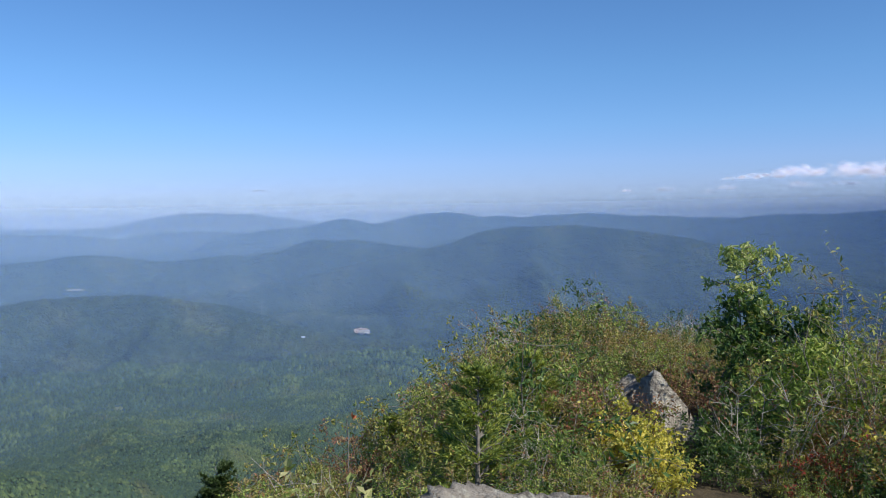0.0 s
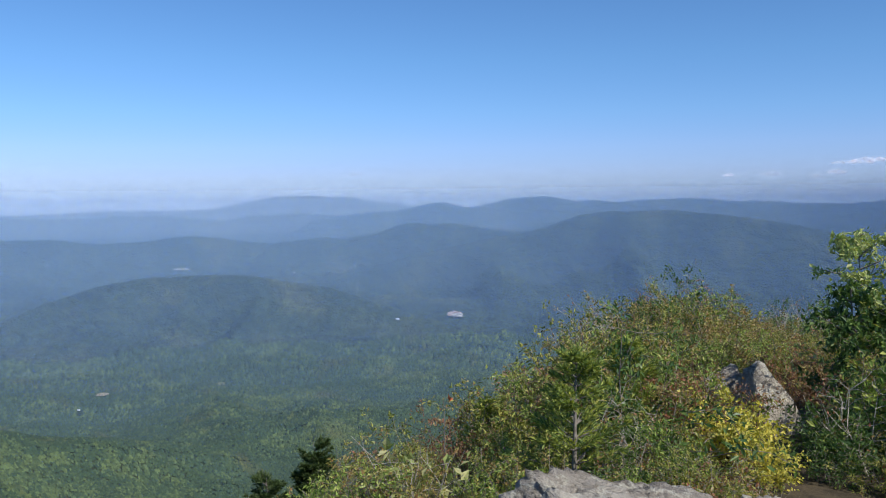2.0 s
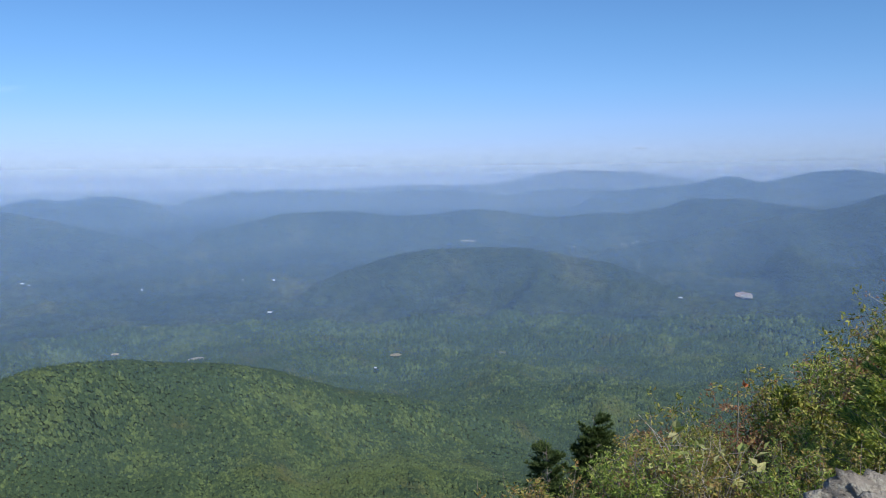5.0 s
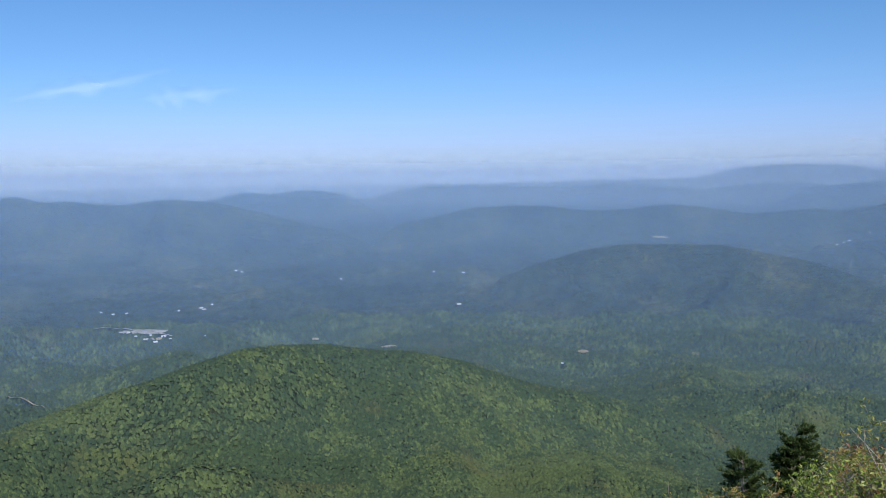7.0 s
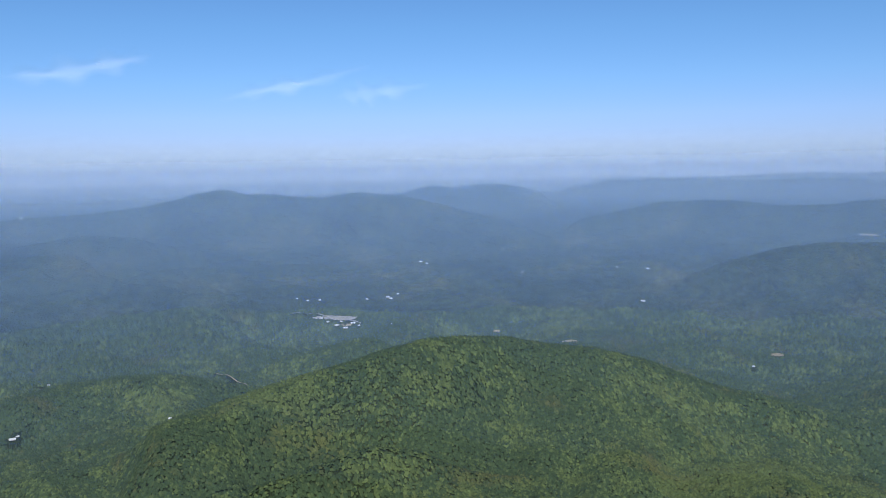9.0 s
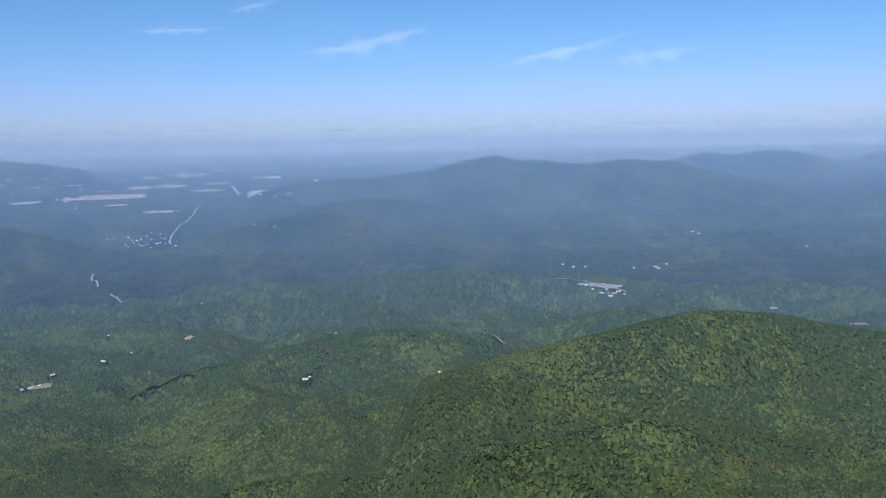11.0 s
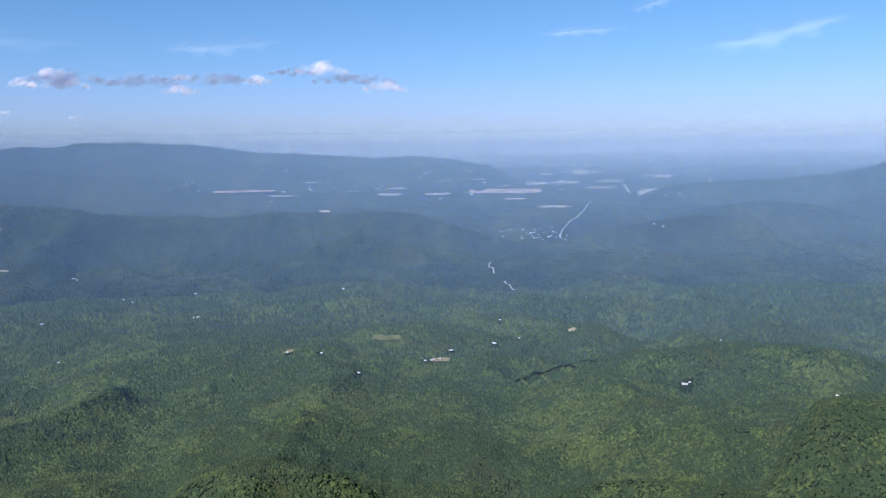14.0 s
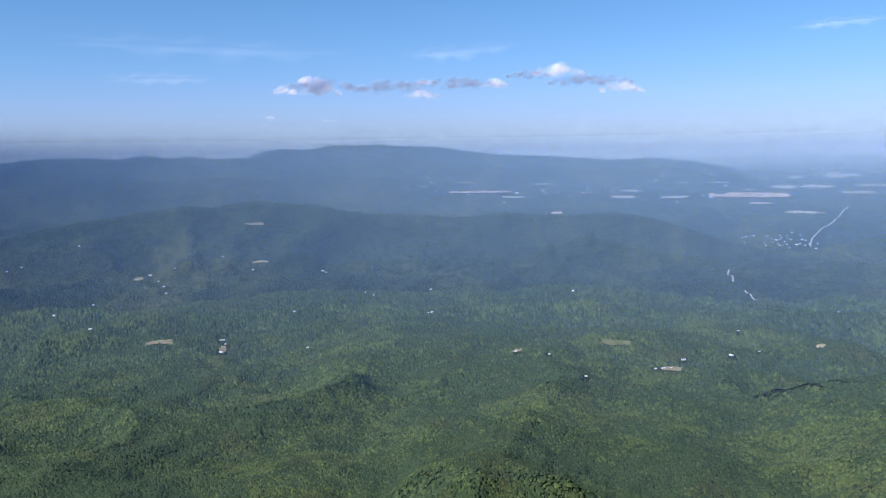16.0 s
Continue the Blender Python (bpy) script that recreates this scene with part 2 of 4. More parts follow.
# low hills at the foot of the summit
ridge((1500, 1000), 300, 300, 60, [(10, -18.6), (19.6, -16.4), (24.9, -15.57), (28.6, -14.85), (32.4, -14.42), (36.2, -13.17), (40.1, -12.22), (43.9, -11.85), (46.2, -11.41), (49.3, -11.33), (51.6, -11.49), (55.3, -12.37), (58.9, -13.35), (62.4, -14.24), (65.8, -15.2), (68.9, -16.07), (75, -18.2)])
ridge(1640, 210, 230, 50, [(56, -15.4), (61, -14.6), (65.3, -13.85), (68, -13.14), (71.1, -12.91), (73, -13.0), (76.8, -13.26), (79.4, -13.69), (82.3, -14.16), (87, -15.2), (92, -16.2), (98, -17)])
ridge(2650, 300, 320, 60, [(50, -10.6), (55, -10.9), (60.2, -10.05), (64, -9.2), (67.8, -8.86), (73.6, -9.29), (77.1, -9.65), (81.3, -10.27), (84.9, -10.58), (92, -11.0)])
ridge(1950, 170, 220, 26, [(50, -12.3), (53.5, -11.5), (56, -11.45), (59, -12.1), (62, -12.6), (66, -13.2)])
ridge((1010, 860), 150, 170, 34, [(38, -22), (44.3, -20.78), (48.7, -19.77), (52.4, -18.92), (55.5, -18.49), (59.4, -19.65), (63.4, -20.6), (67.4, -21.4), (74, -22.5)])
ridge(1090, 150, 220, 24, [(16, -21.5), (20.6, -20.2), (27.6, -19.0), (32.1, -19.25), (37.1, -20.3), (42, -21.5)])
ridge((1420, 1150), 190, 200, 30, [(63.42, -16.53), (66.42, -15.33), (70.27, -16.23), (73.79, -16.92), (78.92, -17.22), (82.87, -17.89), (86.83, -19.41), (90.36, -21.25), (92.34, -22.79), (95.34, -24.29)])
ridge((900, 960), 90, 130, 12, [(90, -27), (97, -24.2), (99.4, -22.94), (101.7, -21.92), (104.9, -21.3), (108.4, -20.78), (111.2, -21.29), (113.6, -22.29), (116, -23.2), (120, -25), (127, -27)])

RIM_TURN, RIM_DIST = [-180, -60, -30, -17, -8, -5, -1, 5, 12.5, 20, 40, 100, 180], [6, 10, 17, 24, 23, 16, 10, 7.3, 5.8, 4.4, 3.4, 3.0, 6]

# places that lie fairly even: turn, distance, half width in degrees, half depth
CALM = [(113.0, 2400, 6, 500), (57.5, 3150, 3.5, 450), (89.8, 3500, 2.4, 700), (95, 2350, 5, 320), (5.5, 3800, 2.5, 500), (126, 2650, 5, 350), (42, 2600, 2, 300), (87, 5200, 4, 900)]


def height(turn, d):
    """Height of the ground in metres, turn in degrees to the left."""
    x, y = -np.sin(np.radians(turn)) * d, np.cos(np.radians(turn)) * d
    rim = np.interp(turn, RIM_TURN, RIM_DIST)
    top = -0.095 * np.minimum(d, rim) - 0.52 * np.maximum(d - rim, 0) + 0.10 * (lattice(x / 0.9, y / 0.9) - 0.5) * np.minimum(1, d / 4)
    base = np.interp(d, [0, 330, 600, 850, 1200, 1500, 1800, 2300, 3000, 4200, 6300, 50000], [-30, -240, -345, -388, -405, -426, -446, -472, -497, -525, -550, -550])
    fade = np.clip((d - 350) / 600, 0, 1)
    rough, crest = np.interp(d, [750, 1000, 1600, 3000, 7000], [70.0, 92.0, 105.0, 100.0, 70.0]), np.zeros_like(d)
    land = base.copy()
    for dist, turns, up, away, along, slant, near, far, bumpy in RIDGES:
        inside = np.clip(np.minimum(turn - turns[0], turns[-1] - turn) / (7 if dist < 1200 else 5 if dist < 3800 else 3) + 0.001, 0, 1)
        rugged = 0.06 * (lattice(turn * 1.7, turn * 0 + dist) - 0.5) + 0.06 * (lattice(turn * 5.1, turn * 0 + dist) - 0.5)
        crest_far, tilt = np.interp(turn, turns, away), np.interp(turn, turns, slant)
        peak = EYE + crest_far * np.tan(np.radians(np.interp(turn, turns, up) + rugged * min(1, dist / 4000)))
        off = (d - crest_far) * np.cos(tilt)
        run = np.interp(turn, turns, along) + (d - crest_far) * np.sin(tilt) + np.where(d < crest_far, 0, 7777)
        size = 0.62 * near
        swerve = 0.55 * lattice(off / size * 1.1 + 3, run / size * 0.5)
        rib = 1 - 2 * np.abs(lattice(run / size + swerve, turn * 0 + dist * 0.37) - 0.5)
        rib2 = 1 - 2 * np.abs(lattice(run / size * 2.6 + 2 * swerve, off / size * 0.6 + dist * 0.11) - 0.5)
        s = np.abs(off) / np.where(d < crest_far, near, far)
        form = np.exp(-1.25 * (np.sqrt(s * s + 0.03) - 0.1732) * (1 + 0.25 * s))
        side = np.clip(s * 1.8 - 0.08, 0, 1) * np.exp(-((s / 1.3) ** 2))
        high = base + np.maximum(peak - base, -30) * form * inside * inside * (3 - 2 * inside) - 14 * (1 - inside)
        high = high - bumpy * side * (1.25 * (1 - rib) ** 1.2 + 0.4 * (1 - rib2))
        high = np.where(inside > 0, high, -1e4)
        h = np.clip(0.5 + (high - land) / 24.0, 0, 1) * inside
        land = np.where(inside > 0, land * (1 - h) + high * h + 6.0 * h * (1 - h), land)
        crest = np.where(inside > 0, np.maximum(crest, h * np.exp(-((s / 0.22) ** 2))), crest)
        rough = np.where(inside > 0, rough * (1 - 0.25 * h) if dist < 3000 else rough * (1 - h) + 0.4 * bumpy * h, rough)
    for a, far, wide, deep in CALM:
        rough = rough * (1 - 0.6 * np.exp(-(((turn - a) / wide) ** 2) - ((d - far) / deep) ** 2))
    flat = np.clip((d - 6500) / 2500, 0, 1) * (crest < 0.05)
    land = land + fade * (1 - 0.95 * crest) * (1 - 0.9 * flat) * (rough * (0.85 * spurs(x, y, 430) + 0.25 * spurs(x + 900, y, 180)) - 0.55 * rough)
    return np.where(d < 330, np.maximum(top, np.minimum(base, top + 40)), np.maximum(land, np.where(d < 500, top, -1e4)))


def world_point(turn, d, z):
    """A place of the land in the model."""
    k = reach(d) / d
    return np.stack([-np.sin(np.radians(turn)) * d * k, np.cos(np.radians(turn)) * d * k, EYE + (z - EYE) * k], -1)


def mesh_of(name, verts, faces, material, smooth=False):
    """A mesh object from arrays; every face has the same number of corners."""
    me = bpy.data.meshes.new(name)
    verts, faces = np.asarray(verts, np.float32).reshape(-1, 3), np.asarray(faces, np.int32)
    me.vertices.add(len(verts)), me.loops.add(faces.size), me.polygons.add(len(faces))
    me.vertices.foreach_set("co", verts.ravel())
    me.loops.foreach_set("vertex_index", faces.ravel())
    me.polygons.foreach_set("loop_start", np.arange(0, faces.size, faces.shape[1], dtype=np.int32))
    me.polygons.foreach_set("use_smooth", np.full(len(faces), smooth))
    me.update(calc_edges=True)
    me.validate()
    me.materials.append(material)
    return me


def grid_faces(rows, cols, closed):
    i, j = np.meshgrid(np.arange(rows - 1), np.arange(cols if closed else cols - 1), indexing="ij")
    k = (j + 1) % cols
    return np.stack([i * cols + j, i * cols + k, (i + 1) * cols + k, (i + 1) * cols + j], -1).reshape(-1, 4)


TURNS = np.concatenate([np.arange(-38, 145, 0.19), np.arange(145, 322, 3.0)])
RINGS = np.concatenate([np.geomspace(0.02, 500, 62)[:-1], np.geomspace(500, 2800, 210)[:-1], np.geomspace(2800, 14000, 220)[:-1], np.geomspace(14000, 42000, 40)])
turn_grid, ring_grid = np.meshgrid((TURNS + 180) % 360 - 180, RINGS)
land_z = height(turn_grid, ring_grid)


def ground_z(turn, d):
    """Height of the modelled ground, between the corners of its mesh."""
    turn, d = np.broadcast_arrays(np.asarray(turn, float), np.asarray(d, float))
    c = np.clip((turn + 38) / 0.19, 0, 962)
    r = np.clip(np.interp(d, RINGS, np.arange(len(RINGS))), 0, len(RINGS) - 1.001)
    i, j = r.astype(int), c.astype(int)
    u, v = r - i, c - j
    return (land_z[i, j] * (1 - v) + land_z[i, j + 1] * v) * (1 - u) + (land_z[i + 1, j] * (1 - v) + land_z[i + 1, j + 1] * v) * u


def sight(turn, up, start=500.0):
    """How far off the ground is, looking that way from the summit."""
    d = np.geomspace(start, 42000, 2500)
    over = ground_z(turn, d) - (EYE + d * math.tan(radians(up)))
    hit = np.argmax(over > 0)
    return d[hit] if over[hit] > 0 else d[-1]


land = world_point(turn_grid, ring_grid, land_z)
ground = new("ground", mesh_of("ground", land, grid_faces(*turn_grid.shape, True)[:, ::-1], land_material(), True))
ground.data.materials.append(plain_material("summit_soil", (0.035, 0.028, 0.018), (0.11, 0.085, 0.05), 6.0, 0.95, 0.6, 0.03))
near_rows = np.zeros(turn_grid.shape, np.int32)[:-1]
near_rows[RINGS[:-1] < 140] = 1
ground.data.polygons.foreach_set("material_index", near_rows.ravel())
tagged(ground, "green wooded mountains and valley round a rocky summit", "ground", kind="structure")


# ---- the woods: crowns of single trees down the slopes and over the valley ----
def woods():
    rng = np.random.RandomState(11)
    turns, dists = [], []
    d = 720.0
    while d < 2900:
        step = max(2.95, 0.0027 * d if d < 2300 else 0.0034 * d)
        n = int(radians(176) * d / step)
        turns.append(-34 + 176 * (np.arange(n) + rng.rand(n)) / n)
        dists.append(d + step * (rng.rand(n) - 0.5) * 1.3)
        d += step * 0.95
    turn, d = np.concatenate(turns), np.concatenate(dists)
    # leave out what the land hides from the summit
    high = np.maximum.accumulate((land_z - EYE) / ring_grid, axis=0)
    ring = np.clip(np.searchsorted(RINGS, d) - 3, 0, len(RINGS) - 1)
    col = np.clip(((turn + 38) / 0.19).astype(int), 0, len(TURNS) - 1)
    z = ground_z(turn, d)
    seen = (z + 48 - EYE) / d > np.minimum(high[ring, col], np.minimum(high[ring, col - 1], high[ring, np.minimum(col + 1, len(TURNS) - 1)]))
    for a, far, wide, deep in CLEARINGS:
        seen &= ~((np.abs(turn - a) * 0.01745 * d < wide) & (np.abs(d - far) < deep))
    turn, d, z = turn[seen], d[seen], z[seen]
    close, far = d < 1300, d > 2300
    mid = ~close & ~far
    crowns("forest", "dense broadleaf forest in green and yellowing leaf on the near slopes", turn[close], d[close], z[close], 5, ((1.0, -0.3),), rng)
    crowns("forest", "dense broadleaf forest over the valley and its hills", turn[mid], d[mid], z[mid], 5, ((1.0, -0.3),), rng)
    crowns("forest", "hazy far woods on the mountain sides", turn[far], d[far], z[far], 4, ((1.0, -0.3),), rng)


def crowns(name, label, turn, d, z, sides, profile, rng):
    """Crowns of single trees, each of one or two uneven rounds and a top."""
    n = len(d)
    size = np.maximum(2.5, np.where(d < 2300, 0.0025, 0.003) * d) * rng.uniform(0.5, 1.35, n)
    tall = size * rng.uniform(0.45, 1.0, n) * np.interp(d, [1300, 2400], [1.0, 1.6])
    spin = rng.rand(n, 1) * 6.28 + np.arange(sides) * 6.283 / sides
    rounds = []
    for radius, lift in profile:
        r = size[:, None] * radius * rng.uniform(0.62, 1.3, (n, sides))
        zz = tall[:, None] * (lift + rng.uniform(-0.22, 0.22, (n, sides)))
        rounds.append(np.stack([np.cos(spin) * r, np.sin(spin) * r, zz], -1))
    tip = np.stack([rng.uniform(-0.3, 0.3, n) * size, rng.uniform(-0.3, 0.3, n) * size, tall * 0.95], -1)[:, None]
    local = np.concatenate([*rounds, tip], 1)
    k = (reach(d) / d)[:, None, None]
    # crowns lean with the slope they stand on
    side, fore = np.cos(np.radians(turn)), np.sin(np.radians(turn))
    dz_out = (ground_z(turn, d + 9) - z) / 9
    dz_left = (ground_z(turn + np.degrees(9 / d), d) - z) / 9
    out = -local[:, :, 0] * fore[:, None] + local[:, :, 1] * side[:, None]
    left = -local[:, :, 0] * side[:, None] - local[:, :, 1] * fore[:, None]
    local[:, :, 2] += np.clip(dz_out, -0.7, 0.7)[:, None] * out + np.clip(dz_left, -0.7, 0.7)[:, None] * left
    verts = world_point(turn, d, z + 2.5)[:, None] + local * k
    ids = np.arange(n)[:, None, None] * (sides * len(profile) + 1)
    j = np.arange(sides)
    nxt = (j + 1) % sides
    last = sides * (len(profile) - 1)
    tri = [np.stack([last + j, last + nxt, np.full(sides, last + sides)], -1)]
    if last:
        tri += [np.stack([j, nxt, sides + nxt], -1), np.stack([j, sides + nxt, sides + j], -1)]
    ob = new(name, mesh_of(name, verts, (ids + np.concatenate(tri)[None]).reshape(-1, 3), CROWN, True))
    return tagged(ob, label, "forest", kind="stuff")


CROWN = crown_material()
CLEARINGS = []  # turn, distance, half width, half depth: where no trees stand


# ---- clearings, fields, roads and houses in the valley ----
def fits(turn, up):
    return float(sight(turn, up))


def patch(name, label, turn, up, half_turn, half_up, material, seed, category="field", lift=3.5, ragged=0.3):
    """A piece of open land lying on the ground, with an uneven outline."""
    rng = np.random.RandomState(seed)
    far, near = fits(turn, up + half_up), fits(turn, up - half_up)
    mid = fits(turn, up)
    far, near = min(far, mid * 1.25), max(near, mid * 0.8)
    n = 18
    ang = np.arange(n) * 2 * np.pi / n
    edge = 1.08 - ragged + ragged * rng.rand(n)
    edge = (edge + np.roll(edge, 1)) / 2
    verts = []
    for ring in (0.0, 0.5, 1.0):
        c, s = np.cos(ang) * edge * ring, np.sin(ang) * edge * ring
        square = 1 / np.maximum(np.abs(np.cos(ang)), np.abs(np.sin(ang))) ** (0.7 if ragged < 0.5 else 0.0)
        a = turn + half_turn * c * square
        d = (near + far) / 2 + (far - near) / 2 * s * square
        z = ground_z(a, d) + lift
        if mid > 6500:
            z = np.full_like(z, float(ground_z(np.array([turn]), np.array([(near + far) / 2]))[0]) + lift * 1.6)
        verts.append(world_point(a, d, z))
    faces = grid_faces(3, n, True)
    ob = new(name, mesh_of(name, np.concatenate(verts), faces, material, True))
    tagged(ob, label, category, kind="structure")
    CLEARINGS.append((turn, (near + far) / 2, half_turn * 0.01745 * mid * 0.85, (far - near) / 2))
    return ob


def road(name, label, line, wide, material, lift=5.0, on_floor=True):
    """A road laid over the ground through the given turns and height angles."""
    t = np.linspace(0, len(line) - 1, 6 * len(line))
    a = np.interp(t, range(len(line)), [p[0] for p in line])
    d = np.interp(t, range(len(line)), [548 / math.tan(radians(-p[1])) if on_floor else fits(*p) for p in line])
    z = ground_z(a, d) + lift
    x, y = -np.sin(np.radians(a)) * d, np.cos(np.radians(a)) * d
    tx, ty = np.gradient(x), np.gradient(y)
    ln = np.hypot(tx, ty) + 1e-6
    rows = []
    for side in (-0.5, 0.5):
        xx, yy = x - ty / ln * wide * side, y + tx / ln * wide * side
        rows.append(world_point(np.degrees(np.arctan2(-xx, yy)), np.hypot(xx, yy), z))
    ob = new(name, mesh_of(name, np.concatenate(rows), grid_faces(2, len(t), False), material, True))
    tagged(ob, label, "road", kind="structure")
    for k in range(0, len(t), 2):
        CLEARINGS.append((a[k], d[k] - 8, wide * 0.6 + 3, wide * 0.6 + 12))
    return ob


pale_soil = plain_material("bare_soil", (0.30, 0.20, 0.16), (0.58, 0.47, 0.41), 0.03)
dry_field = plain_material("dry_grass", (0.20, 0.17, 0.10), (0.36, 0.32, 0.22), 0.02)
stubble = plain_material("pale_stubble", (0.27, 0.24, 0.21), (0.45, 0.41, 0.36), 0.02)
pink_field = plain_material("ploughed_field", (0.40, 0.28, 0.24), (0.56, 0.43, 0.37), 0.02)
meadow = plain_material("mown_meadow", (0.10, 0.12, 0.05), (0.20, 0.20, 0.10), 0.03)
concrete = plain_material("pale_concrete", (0.27, 0.265, 0.25), (0.45, 0.44, 0.42), 0.08)
worn_asphalt = plain_material("worn_asphalt", (0.09, 0.09, 0.09), (0.16, 0.16, 0.155), 0.08)
wall_paint = plain_material("white_house_paint", (0.50, 0.50, 0.50), (0.76, 0.76, 0.76), 0.3)
roof_metal = plain_material("pale_metal_roof", (0.55, 0.58, 0.62), (0.72, 0.74, 0.78), 0.4, 0.5)

patch("quarry", "open quarry of pale pink earth among the woods", 5.6, -7.8, 0.72, 0.55, pale_soil, 1, "quarry", 3.5, 0.75)
patch("quarry_floor", "grey gravel floor of the quarry", 5.4, -8.0, 0.4, 0.13, concrete, 2, "quarry", 10)
for k, (a, e, w, h) in enumerate([(21.3, -12.0, 0.45, 0.14), (41.9, -11.72, 1.0, 0.1), (129.0, -12.15, 1.5, 0.13), (125.0, -12.95, 0.35, 0.22), (122.3, -7.33, 0.8, 0.10), (122.6, -4.82, 1.0, 0.05), (98.3, -13.1, 1.6, 0.2), (94.6, -14.6, 1.0, 0.14), (85.6, -12.6, 0.5, 0.12), (23.6, -4.42, 0.8, 0.07), (28.6, -12.1, 0.7, 0.12), (130.0, -8.0, 0.45, 0.12), (105.0, -13.7, 0.5, 0.1), (46.9, -11.05, 0.6, 0.08)]):
    patch("clearing", "dry grassy clearing in the forest", a, e, w * 0.7, h, meadow if k in (0, 6) else dry_field, 10 + k, "clearing")
def fields(places, seed):
    for k, (a, e, w, h) in enumerate(places):
        patch("field", "pale harvested field on the far plain", a, e, w, h, (pink_field, stubble, stubble, dry_field)[k % 4], seed + k, "field", 8)


fields([(90.3, -3.28, 2.63, 0.162), (88.05, -2.77, 0.81, 0.121), (86.09, -2.71, 0.91, 0.101), (83.81, -3.07, 1.11, 0.101), (79.68, -2.29, 0.51, 0.081), (80.24, -3.23, 1.11, 0.121), (77.75, -2.71, 0.53, 0.101), (87.08, -4.21, 1.01, 0.121), (86.05, -4.37, 0.51, 0.061), (87.4, -2.12, 0.44, 0.081), (91.86, -2.47, 0.65, 0.101), (83.04, -1.8, 0.51, 0.061), (85.13, -2.11, 0.61, 0.061), (94.36, -3.4, 0.69, 0.101), (80.71, -1.33, 0.44, 0.061), (88.27, -3.24, 0.61, 0.081), (89.42, -3.82, 0.71, 0.061), (85.33, -1.86, 0.4, 0.061)], 40)
fields([(107.44, -3.0, 2.26, 0.153), (105.16, -3.37, 0.8, 0.092), (103.27, -2.52, 0.73, 0.092), (101.77, -2.19, 0.51, 0.092), (100.27, -3.18, 0.8, 0.092), (97.33, -3.01, 0.91, 0.092), (94.8, -3.42, 0.91, 0.123), (92.18, -2.44, 0.95, 0.092), (90.67, -1.22, 1.31, 0.061), (86.93, -4.23, 0.91, 0.123), (84.78, -2.02, 1.09, 0.092), (83.21, -2.63, 0.91, 0.092), (102.32, -4.3, 0.36, 0.184), (98.05, -3.45, 0.91, 0.123), (94.28, -2.5, 0.55, 0.092), (108.58, -2.34, 0.66, 0.092), (111.33, -2.6, 0.44, 0.153)], 80)
rng = np.random.RandomState(21)
for k in range(40):
    a, e = rng.uniform(75, 112), -1.5 - 2.2 * rng.rand() ** 1.3
    patch("field", "narrow pale field on the far plain", a, e, rng.uniform(0.15, 0.6), rng.uniform(0.014, 0.035), (stubble, dry_field, pink_field)[k % 3], 200 + k, "field", 8)

road("highway", "pale highway running out onto the plain", [(84.36, -3.96), (85.03, -4.81), (85.76, -5.28), (86.28, -5.9), (86.42, -6.5)], 9, concrete, 10, False)
road("highway", "grey highway bending round the foot of a mountain", [(88.98, -7.26), (90.07, -7.73), (91.15, -8.2)], 2.5, worn_asphalt, 15, False)
road("highway", "pale highway winding through the gap between two mountains", [(91.15, -8.2), (91.27, -8.49), (90.9, -9.03)], 6.5, concrete, 15, False)
road("highway", "pale stretch of highway leaving the gap", [(90.19, -9.59), (89.8, -9.88), (89.41, -10.2)], 6.5, concrete, 15, False)
road("highway", "pale highway on the distant plain", [(82.3, -2.8), (82.1, -3.1), (81.9, -3.4)], 30, concrete, 12)
road("dirt_road", "reddish dirt road along a wooded slope", [(65.76, -13.16), (64.93, -13.43), (63.8, -14.02), (62.7, -14.5)], 3.5, dry_field, 5, False)
patch("village_lot", "pale paved lot of a small village", 57.9, -9.95, 1.7, 0.17, concrete, 71, "lot", 3.5, 0.5)
patch("village_lot", "pale open yard between village buildings", 57.0, -10.45, 0.7, 0.12, dry_field, 72, "lot", 3.5, 0.6)
road("village_street", "pale street of a small village", [(60.7, -9.55), (59.0, -9.67), (57.3, -9.95), (56.0, -10.4)], 9, concrete, 6, False)
road("forest_track", "narrow track climbing through the woods", [(12.1, -5.6), (12.2, -6.0), (12.5, -7.3)], 4, meadow, 6, False)


